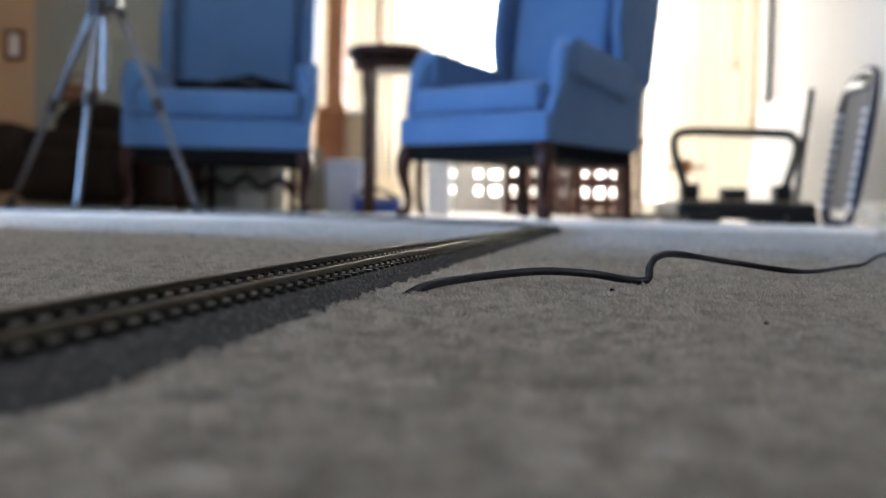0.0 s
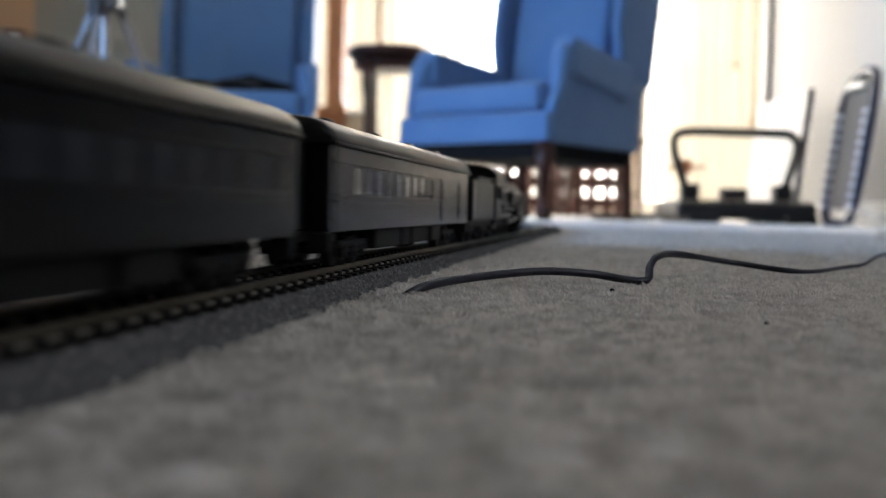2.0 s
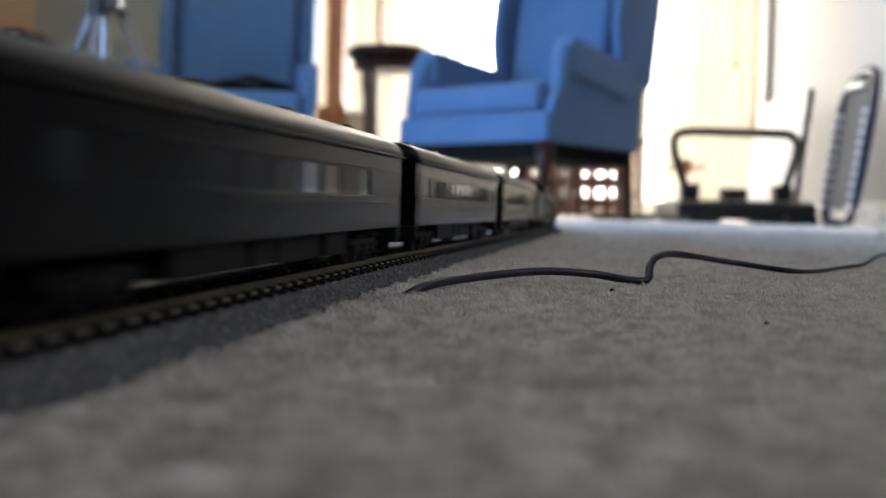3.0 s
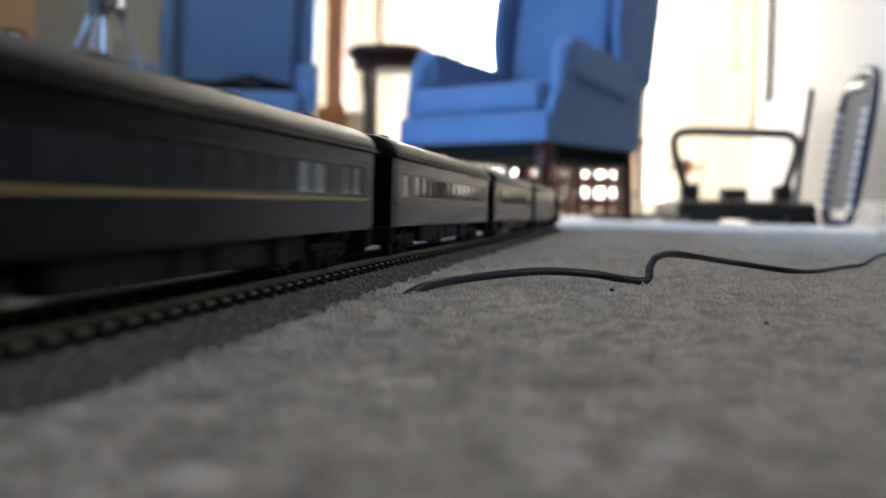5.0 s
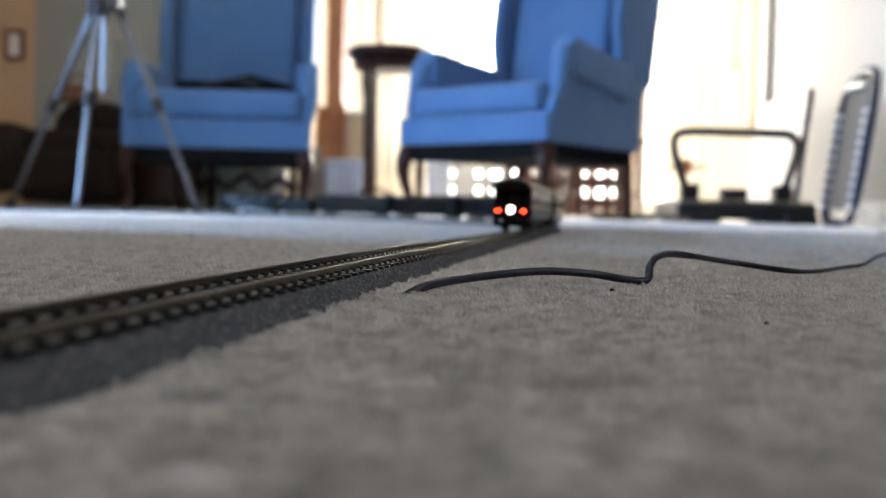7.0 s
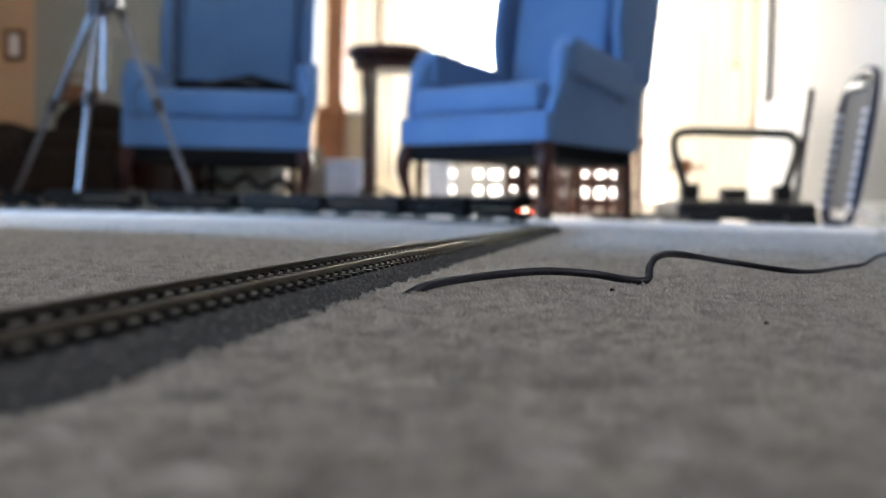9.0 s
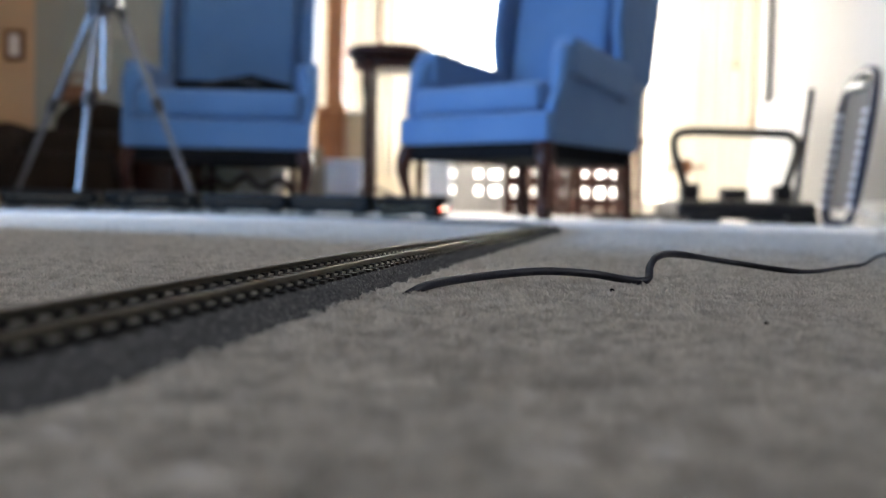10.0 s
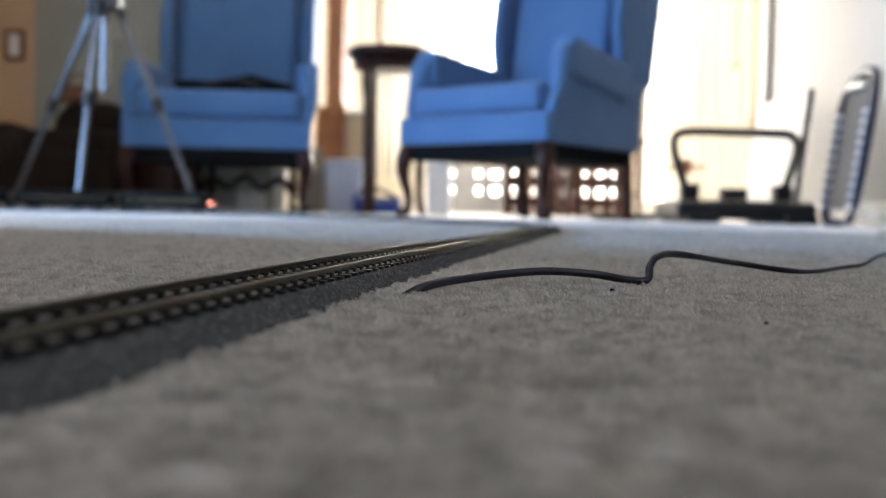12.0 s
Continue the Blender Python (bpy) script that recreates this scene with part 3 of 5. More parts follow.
def tripod():
    t = thing("camera_tripod", "silver aluminium camera tripod with black joints", "tripod", pose(0, 0, 0))
    hub = Vector((-1.105, 3.42, 0.655))
    part("head_plate", box(-0.055, 0.05, -0.035, 0.035, -0.012, 0.035, 0.008), BLACK_PLASTIC, t, "black plastic tripod hub", at=Matrix.Translation(hub))
    part("centre_column", rod(hub - Vector((0.004, 0, 0.27)), hub + Vector((0, 0, 0.30)), 0.0145), ALU, t)
    for dx, dy, foot in ((-0.015, -0.03, (-1.132, 3.24, 0.0)), (-0.045, 0.02, (-1.53, 3.70, 0.0)), (0.038, 0.02, (-0.815, 3.5, 0.0))):
        foot, top = Vector(foot), hub + Vector((dx, dy, 0.0))
        mid = top.lerp(foot, 0.47)
        leg = part("leg", rod(top, mid, 0.0125), ALU, t)
        part("lower_tube", rod(mid, foot + (top - foot) * 0.03, 0.0095), ALU, leg)
        d = (foot - top).normalized()
        part("clamp", rod(mid - d * 0.022, mid + d * 0.022, 0.020, 0.017), BLACK_PLASTIC, leg, "black plastic leg clamp")
        part("clamp_lever", box(-0.006, 0.006, -0.03, -0.016, -0.02, 0.02, 0.003), BLACK_PLASTIC, leg, at=Matrix.Translation(mid))
        part("rubber_foot", rod(foot + (top - foot) * 0.04, foot, 0.013, 0.015), BLACK_PLASTIC, leg)
        part("hinge", rod(top - d * 0.02, top + d * 0.03, 0.018, 0.016), BLACK_PLASTIC, leg)


tripod()


def brown_armchair():
    t = thing("brown_armchair", "dark brown plush recliner with rounded cushions", "armchair", pose(-1.66, 4.85, 0, 0, 0, 8))
    part("base", box(-0.26, 0.22, -0.22, 0.35, 0.02, 0.20, 0.06, segments=4), BROWN_FABRIC, t, smooth=True)
    part("seat_cushion", cushion(0.46, 0.52, 0.16, 0.07, 0.05), BROWN_FABRIC, t, smooth=True, at=pose(0.0, 0.0, 0.17))
    part("arm", tube(curve_points([(-0.31, -0.24, 0.08), (-0.32, -0.28, 0.24), (-0.31, -0.14, 0.285), (-0.29, 0.25, 0.28)], 6), [0.10] * 6 + [0.085] * 13, 14), BROWN_FABRIC, t, smooth=True)
    part("footrest", box(-0.24, 0.22, -0.36, -0.23, 0.03, 0.24, 0.06, segments=5), BROWN_FABRIC, t, smooth=True)
    hump = bmesh.new()
    bmesh.ops.create_icosphere(hump, subdivisions=4, radius=1.0)
    for v in hump.verts:
        c = v.co
        n = 1 + 0.06 * noise.noise(c * 3.1)
        v.co = Vector((0.19 * n * math.copysign(abs(c.x) ** 0.75, c.x), 0.15 * n * c.y, 0.17 * n * math.copysign(abs(c.z) ** 0.8, c.z)))
    part("backrest", hump, BROWN_FABRIC, t, smooth=True, at=pose(0.03, 0.12, 0.325))


brown_armchair()


def basket():
    t = thing("tan_handbag", "small tan leather bag on the brown recliner", "bag", pose(-1.72, 4.93, 0.478))
    bm = cushion(0.16, 0.12, 0.085, 0.03, 0.01)
    part("bag_body", bm, TAN_LEATHER, t, smooth=True)
    part("bag_handle", tube(curve_points([(-0.05, 0, 0.08), (-0.03, 0, 0.13), (0.03, 0, 0.13), (0.05, 0, 0.08)], 5), 0.006, 8), TAN_LEATHER, t)


basket()


def ornate_chair():
    """Carved wooden chair seen below the left armchair."""
    t = thing("carved_side_chair", "dark carved wooden chair with scrolled stretchers", "chair", pose(-0.93, 5.06, 0))
    for sx in (-1, 1):
        for sy in (-1, 1):
            part("leg", lathe([(0.022, 0), (0.014, 0.04), (0.02, 0.10), (0.016, 0.22), (0.024, 0.30), (0.02, 0.42)], 12), MAHOGANY, t, smooth=True, at=pose(sx * 0.22, sy * 0.14, 0))
    part("seat", cushion(0.50, 0.36, 0.05, 0.015, 0.015), BROWN_FABRIC, t, at=pose(0, 0, 0.42))
    for s in (-1, 1):
        part("stretcher", tube(curve_points([(s * 0.21, -0.14, 0.10), (s * 0.16, -0.14, 0.15), (s * 0.08, -0.14, 0.11), (0, -0.14, 0.17)], 6), 0.015, 8), MAHOGANY, t, smooth=True)
    part("backrest", box(-0.22, 0.22, 0.13, 0.155, 0.47, 0.62, 0.01), MAHOGANY, t)


ornate_chair()


# Made-up box that supplies the darkness seen below the left armchair.
def dark_filler():
    t = thing("wooden_chest", "low dark box added to fill the dark gap below the chair", "chest", pose(-1.36, 5.02, 0))
    part("chest_body", box(-0.17, 0.17, -0.13, 0.13, 0.035, 0.255, 0.006), MAHOGANY, t)
    part("lid", box(-0.178, 0.178, -0.138, 0.138, 0.256, 0.285, 0.008), MAHOGANY, t)
    for sx in (-1, 1):
        for sy in (-1, 1):
            part("foot", lathe([(0.016, 0), (0.024, 0.015), (0.018, 0.034)], 12), MAHOGANY, t, at=pose(sx * 0.14, sy * 0.10, 0))
    part("clasp", box(-0.012, 0.012, -0.142, -0.139, 0.225, 0.262, 0.001), ALU, t)


dark_filler()


def lint(x, y, r):
    t = thing("lint_speck", "tiny dark crumb lying in the carpet pile", "crumb", pose(x, y, 0.001), "crumbs in the carpet")
    bm = bmesh.new()
    bmesh.ops.create_icosphere(bm, subdivisions=2, radius=r)
    for v in bm.verts:
        v.co *= 1 + 0.35 * noise.noise(v.co * 900)
        v.co.z *= 0.7
    part("crumb", bm, BLACKCLOTH, t)


lint(0.0595, 0.367, 0.0009)
lint(0.0825, 0.266, 0.0006)
lint(-0.205, 0.86, 0.0014)


def china_cabinet():
    """Tall glazed cabinet in the dining room, beyond the opening."""
    t = thing("china_cabinet", "tall reddish-brown china cabinet with glass side panels", "cabinet", pose(-0.71, 5.75, 0))
    part("base_cabinet", box(0.0, 0.155, 0.0, 0.40, 0.09, 0.55, 0.008), OAK, t)
    part("plinth", box(-0.008, 0.163, -0.01, 0.40, 0.0, 0.089, 0.006), OAK, t)
    part("base_top", box(-0.012, 0.167, -0.015, 0.40, 0.551, 0.575, 0.006), OAK, t)
    d = part("cabinet_door", box(0.02, 0.135, -0.006, -0.001, 0.12, 0.52, 0.002), OAK, t)
    part("knob", lathe([(0.004, 0), (0.009, 0.008), (0.006, 0.014)], 10), ALU, d, at=pose(0.12, -0.006, 0.34, 90))
    for y in (0.02, 0.30):
        part("post", box(0.05, 0.145, y, y + 0.06, 0.576, 1.95, 0.006), OAK, t)
    part("top", box(-0.02, 0.175, 0.0, 0.40, 1.951, 2.0, 0.008), OAK, t)
    for z in (0.85, 1.15, 1.45):
        part("glass_shelf", box(0.05, 0.14, 0.085, 0.295, z, z + 0.006), PANE_CAB, t)
    part("slim_post", box(0.325, 0.350, 0.02, 0.05, 0.90, 1.95, 0.004), OAK, t)
    part("cornice", box(0.176, 0.36, 0.01, 0.06, 1.90, 1.95, 0.004), OAK, t)
    part("side_panel", box(0.168, 0.30, 0.02, 0.30, 0.20, 0.54, 0.004), BEIGE, t, "pale beige lower panel")
    part("side_ledge", box(0.168, 0.31, 0.01, 0.31, 0.541, 0.556, 0.004), TRIM, t)
    part("side_foot", box(0.19, 0.23, 0.03, 0.07, 0.0, 0.199, 0.003), BEIGE, t)
    p = part("glass_panel", box(0.005, 0.01, 0.02, 0.36, 0.58, 1.94), PANE_CAB, t)
    p.visible_shadow = False


china_cabinet()


def plate(x, z):
    t = thing("white_plate", "white china plate standing in the cabinet", "plate", pose(x, 5.93, z, 82), "china in the cabinet")
    part("plate_body", lathe([(0.02, 0), (0.03, 0.005), (0.042, 0.012), (0.041, 0.014), (0.029, 0.008), (0.0005, 0.006)], 24), PAPER, t, smooth=True)


for _z in (0.576, 0.856, 1.156):
    plate(-0.615, _z + 0.042)


def dining_chair(at):
    t = thing("dining_chair", "dark wooden dining chair with a slatted back", "chair", at, "chairs round the dining table")
    for sx in (-1, 1):
        part("leg", box(sx * 0.19 - 0.019, sx * 0.19 + 0.019, -0.2, -0.162, 0, 0.43, 0.004), MAHOGANY, t)
        part("leg", tube([(sx * 0.18, 0.24, 0), (sx * 0.18, 0.19, 0.43), (sx * 0.18, 0.25, 0.98)], [0.018, 0.021, 0.016], 8), MAHOGANY, t)
        part("stretcher", box(sx * 0.19 - 0.01, sx * 0.19 + 0.01, -0.16, 0.20, 0.13, 0.155, 0.003), MAHOGANY, t)
    part("seat", cushion(0.44, 0.43, 0.05, 0.015, 0.01), MAHOGANY, t, at=pose(0, 0, 0.43))
    part("top_rail", box(-0.2, 0.2, 0.235, 0.26, 0.90, 0.99, 0.008), MAHOGANY, t)
    for x in (-0.1, 0, 0.1):
        part("slat", box(x - 0.02, x + 0.02, 0.225, 0.24, 0.48, 0.91, 0.003), MAHOGANY, t)


dining_chair(pose(0.60, 6.3, 0, 0, 0, 165))
dining_chair(pose(0.95, 6.5, 0, 0, 0, 190))


def pane_mask(name, label, at, cols, rows, depth, mat):
    """Made-up boards that cut the doors' daylight into spots. cols, rows: edges of the open cells, from the outside in;
    boards fill what lies between.
    """
    t = thing(name, label, "shelf", at)
    x0, x1, z0, z1 = cols[0], cols[-1], rows[0], rows[-1]
    for a, b in zip(cols[0::2], cols[1::2]):
        part("upright", box(a, b, 0, depth, z0, z1, 0.003), mat, t)
    for a, b in zip(rows[0::2], rows[1::2]):
        for c, d in zip(cols[1:-1:2], cols[2:-1:2]):
            part("shelf_board", box(c, d, 0.002, depth - 0.002, a, b), mat, t)


pane_mask("grey_shelf_unit", "added pale grey boards whose openings cut the daylight into spots", pose(0, 8.2, 0), (-0.14, 0.043, 0.072, 0.25, 0.285, 0.365, 0.45, 0.50), (0.0, 0.15, 0.205, 0.29, 0.335, 0.46), 0.2, MASK_GREY)
pane_mask("brown_shelf_unit", "added dark brown boards whose openings cut the daylight into spots", pose(0, 8.15, 0), (0.505, 0.53, 0.56, 0.675, 0.705, 0.905, 0.935, 1.04, 1.12, 1.17, 1.25, 1.30, 1.36, 1.42), (0.0, 0.04, 0.06, 0.145, 0.215, 0.31, 0.345, 0.62), 0.2, MAHOGANY)


def storage_tub():
    t = thing("storage_tub", "white translucent plastic storage tub with a lid", "box", pose(0.02, 5.65, 0))
    bm = box(-0.12, 0.02, -0.16, 0.16, 0.0, 0.29, 0.02, segments=3)
    for v in bm.verts:
        v.co.x *= 0.92 + 0.08 * v.co.z / 0.29
    part("tub", bm, WHITE_PLASTIC, t)
    part("lid", box(-0.13, 0.03, -0.17, 0.17, 0.291, 0.315, 0.008), WHITE_PLASTIC, t)


storage_tub()


def clutter_by_table():
    t = thing("laundry_box", "pale lilac-white plastic box with a folded rim", "box", pose(-0.50, 5.02, 0))
    bm = box(-0.06, 0.12, -0.12, 0.12, 0.0, 0.235, 0.012, segments=3)
    for v in bm.verts:
        v.co.x *= 0.85 + 0.15 * v.co.z / 0.235
        v.co.y *= 0.85 + 0.15 * v.co.z / 0.235
    part("box_body", bm, WHITE_PLASTIC, t)
    part("box_rim", box(-0.068, 0.128, -0.128, 0.128, 0.236, 0.252, 0.006), WHITE_PLASTIC, t)
    t = thing("cardboard_carton", "beige cardboard carton with folded flaps", "box", pose(-0.625, 5.05, 0))
    part("carton_body", box(-0.06, 0.055, -0.12, 0.12, 0.0, 0.225, 0.004), BEIGE, t)
    part("carton_flap", box(-0.06, 0.055, -0.004, 0.0, 0.0, 0.09, 0.001), BEIGE, t, at=pose(0, -0.12, 0.226, 35))
    b = thing("blue_toy_crate", "bright blue plastic crate with a dark handle", "crate", pose(-0.34, 4.86, 0))
    part("crate_body", box(-0.08, 0.14, -0.03, 0.04, 0.0, 0.06, 0.010), BLUE_PLASTIC, b)
    part("crate_rim", box(-0.088, 0.148, -0.038, 0.048, 0.061, 0.075, 0.005), BLUE_PLASTIC, b)
    part("crate_handle", tube(curve_points([(-0.07, -0.04, 0.07), (-0.02, -0.05, 0.12), (0.05, -0.05, 0.11), (0.13, -0.04, 0.07)], 6), 0.008, 8), BLACK_PLASTIC, b)


clutter_by_table()

# ---- along the east wall ----


def exercise_machine():
    t = thing("exercise_machine", "black folding exercise stepper with a looped handlebar", "exercise machine", pose(1.124, 4.1, 0))
    part("deck", box(-0.26, 0.26, -0.22, 0.22, 0.012, 0.085, 0.02, segments=3), BLACK_PLASTIC, t)
    keys = [(-0.17, 0.0, 0.10), (-0.21, 0.0, 0.20), (-0.235, 0.0, 0.29), (-0.225, 0.0, 0.335), (-0.17, 0.0, 0.352), (0.0, 0.0, 0.352), (0.18, 0.0, 0.350), (0.225, 0.0, 0.34), (0.245, 0.0, 0.30), (0.225, 0.0, 0.21), (0.19, 0.0, 0.10)]
    part("handlebar", tube(curve_points(keys, 6), 0.017, 10), BLACK_METAL, t, smooth=True)
    for x in (-0.17, 0.19):
        part("post_socket", box(x - 0.035, x + 0.035, -0.035, 0.035, 0.086, 0.15, 0.008), BLACK_PLASTIC, t)
        part("side_foot", box(x - 0.06, x + 0.06, -0.26, 0.26, 0.0, 0.03, 0.008), BLACK_PLASTIC, t)
    part("monitor_block", box(-0.05, 0.055, -0.03, 0.03, 0.086, 0.135, 0.008), BLACK_PLASTIC, t)
    part("cable", tube(curve_points([(-0.30, -0.05, 0.02), (-0.36, -0.02, 0.015), (-0.46, 0.0, 0.012), (-0.55, -0.02, 0.012)], 5), 0.012, 8), BLACK_PLASTIC, t)


exercise_machine()


def white_board():
    t = thing("white_board", "white board with a dark edge leaning against the wall", "board", pose(1.415, 4.6, 0, 0, 0, 0))
    bm = extruded([(-0.33, 0.0), (0.33, 0.0), (0.33, 0.55), (-0.33, 0.55)], -0.010, 0.010, axis="x", bevel=0.003)
    part("panel", bm, PAPER, t, at=pose(0.0, 0, 0, 0, 6, 0))
    part("edge_strip", box(-0.013, 0.013, -0.345, -0.331, 0, 0.55, 0.002), NAVY, t, at=pose(0.0, 0, 0, 0, 6, 0))


white_board()


def rebounder():
    """Folded mini trampoline standing on edge: frame, mat and straps."""
    t = thing("folded_trampoline", "folded mini trampoline with taupe mat and white straps", "trampoline", pose(1.378, 3.69, 0, 0, 0, -90))
    W, H = 0.27, 0.525
    keys = [(-W / 2 + 0.05, 0, 0.01), (-W / 2, 0, 0.08), (-W / 2, 0, H - 0.10), (-W / 2 + 0.07, 0, H), (W / 2 - 0.07, 0, H + 0.015), (W / 2, 0, H - 0.05), (W / 2, 0, 0.08), (W / 2 - 0.05, 0, 0.01)]
    tip = pose(0, 0, 0, -8)
    f = part("frame_tube", tube(curve_points(keys, 6), 0.017, 10, closed=True), NAVY, t, "navy padded frame tube", smooth=True, at=tip)
    part("mat", box(-W / 2 + 0.025, W / 2 - 0.025, -0.004, 0.004, 0.06, H - 0.045, 0.003), GREY_MESH, t, "taupe mesh mat", at=tip)
    for i in range(10):
        z = 0.07 + (H - 0.20) * i / 9
        for s in (-1, 1):
            x0, x1 = sorted((s * (W / 2 - 0.034), s * (W / 2 + 0.010)))
            part("strap", box(x0, x1, -0.0185, 0.0185, z - 0.007, z + 0.007, 0.003), STRAP_WHITE, t, at=tip)
    part("pad", box(-W / 2 + 0.05, W / 2 - 0.05, -0.02, 0.02, H - 0.05, H - 0.01, 0.008), NAVY, t, at=tip)


rebounder()


def curtain(label, mat, x0, w, z0, z1, seed):
    t = thing("curtain", label, "curtain", pose(x0, 8.36, 0.03), "curtains at the dining room windows")
    bm = bmesh.new()
    cols = []
    n = int(100 * w)
    for i in range(n + 1):
        x = i / n * w
        y = 0.03 * math.sin(i * 0.62 + seed) + 0.014 * math.sin(i * 1.7 + 1 + seed) + 0.02 * math.sin(i * 0.23 + 2 * seed)
        cols.append([bm.verts.new((x, y * (1 if z < 1 else 0.7), z)) for z in (z0, z0 + (z1 - z0) / 3, z0 + (z1 - z0) / 1.5, z1)])
    for a, b in zip(cols, cols[1:]):
        for k in range(3):
            bm.faces.new((a[k], b[k], b[k + 1], a[k + 1]))
    part("cloth", bm, mat, t, smooth=True)
    part("curtain_rod", rod((-0.05, 0, z1 + 0.01), (w + 0.05, 0, z1 + 0.01), 0.010), OAK, t)


curtain("ivory sheer curtain glowing with daylight", CURTAIN, 1.74, 0.25, 0.0, 2.12, 0.0)
# The two cream cloths glow with daylight in place of lit cream walls.
curtain("backlit cream cloth standing in for a bright cream wall", WALL_GLOW, 1.99, 0.64, 0.0, 2.12, 0.7)
curtain("backlit cream cloth standing in for the bright wall by the cabinet", WALL_GLOW, -0.93, 0.85, 0.25, 2.12, 1.3)


def valance():
    t = thing("window_valance", "cream cloth valance above the french doors", "valance", pose(-0.03, 8.42, 1.66))
    bm = bmesh.new()
    cols = []
    for i in range(121):
        x = i / 120 * 1.52
        y = 0.02 * math.sin(i * 0.8)
        cols.append([bm.verts.new((x, y, z)) for z in (0.03 * math.cos(i * 0.105), 0.25, 0.5)])
    for a, b in zip(cols, cols[1:]):
        for k in range(2):
            bm.faces.new((a[k], b[k], b[k + 1], a[k + 1]))
    part("cloth", bm, CURTAIN, t, smooth=True)
    part("valance_rod", rod((-0.04, 0, 0.5), (1.56, 0, 0.5), 0.012), OAK, t)


valance()


def trim_strip(name, x0, x1, y0, y1, z0, z1, label):
    structure(name, box(x0, x1, y0, y1, z0, z1, 0.004), TRIM, label, "trim")


# Narrow dark upright line along the opening's right corner.
structure("trim_opening_right", box(1.600, 1.62, BACK - 0.02, BACK + 0.02, 0, 2.1, 0.004), DARK_FILL, "narrow dark strip at the corner of the wide opening", "trim")
trim_strip("trim_opening_left", -0.865, -0.80, BACK - 0.02, BACK + 0.16, 0, 2.1, "white painted casing of the wide opening")


# Made-up cords in place of two dark upright lines on the panelled wall.
def bell_pull(x, z):
    t = thing("bell_pull", "grey-beige cord standing in for a dark line on the cream wall", "bell pull", pose(x, 8.30, 0), "bell pulls")
    part("cord", tube([(0, 0, z + 0.09), (0.004, 0, (z + 2.1) / 2), (0, 0, 2.15)], 0.009, 8), BEIGE, t)
    part("tassel", lathe([(0.010, z), (0.022, z + 0.02), (0.016, z + 0.08), (0.008, z + 0.10)], 12), BEIGE, t, smooth=True)


bell_pull(2.27, 1.17)
bell_pull(2.41, 0.72)


def wall_phone():
    """Small brown bracket with a dangling cord, behind the handlebar."""
    t = thing("brown_toy_plane", "small brown wooden toy on a thin stand", "toy", pose(1.13, 4.95, 0))
    part("stand", rod((0, 0, 0), (0, 0, 0.22), 0.006), OAK, t)
    part("toy_body", box(-0.03, 0.03, -0.02, 0.02, 0.22, 0.29, 0.012), OAK, t)
    part("toy_arm", rod((-0.10, 0, 0.245), (0.09, 0, 0.255), 0.008), OAK, t)
    part("foot", lathe([(0.05, 0), (0.045, 0.012), (0.01, 0.016)], 16), OAK, t)


wall_phone()


def floor_cable():
    t = thing("black_cable", "black flat cable lying in loops on the carpet", "cable")
    keys = [(-0.012, 0.345, -0.001), (-0.004, 0.353, 0.0025), (0.0135, 0.381, 0.0038), (0.038, 0.40, 0.0052), (0.0587, 0.41, 0.004), (0.0786, 0.41, 0.0016), (0.083, 0.42, 0.007), (0.088, 0.43, 0.0106),
            (0.1007, 0.45, 0.011), (0.1305, 0.47, 0.007), (0.1575, 0.46, 0.0042), (0.20, 0.52, 0.0039), (0.225, 0.56, 0.0039), (0.295, 0.70, 0.0046), (0.40, 0.85, 0.004), (0.55, 1.0, 0.003)]
    pts = curve_points(keys, 6)
    part("jacket", tube(pts, [0.0016] * 50 + [0.0013] * 10 + [0.0010] * (len(pts) - 60), 10), CABLE, t, smooth=True)


floor_cable()


def wall_cable():
    t = thing("grey_wire", "thin grey wire hanging in a loop to the carpet", "wire")
    keys = [(1.31, 3.50, 0.05), (1.285, 3.2, 0.045), (1.27, 3.0, 0.030), (1.36, 2.9, 0.004), (1.5, 2.9, 0.003)]
    part("strand", tube(curve_points(keys, 6), 0.0035, 8), GREY_CABLE, t)
    keys = [(1.29, 3.40, 0.012), (1.0, 2.4, 0.003), (0.64, 1.55, 0.002), (0.53, 1.2, 0.002), (0.56, 1.0, 0.001)]
    part("strand", tube(curve_points(keys, 8), 0.002, 8), GREY_CABLE, t)


wall_cable()

# ---- the train: local y forward, x to the right, z up from the rail tops ----
PITCH_CAR = 0.2945
HALF = 0.0172


def wheelset(r, gauge=0.0165, thick=0.0028):
    bm = rod((-gauge / 2 - 0.001, 0, 0), (gauge / 2 + 0.001, 0, 0), 0.0012, sides=8)
    for s in (-1, 1):
        rod((s * gauge / 2 - s * thick * 0.2, 0, 0), (s * (gauge / 2 + thick * 0.8), 0, 0), r, sides=24, bm=bm)
        rod((s * (gauge / 2 - thick * 0.45), 0, 0), (s * (gauge / 2 - thick * 0.2), 0, 0), r * 1.09, sides=24, bm=bm)
    return bm


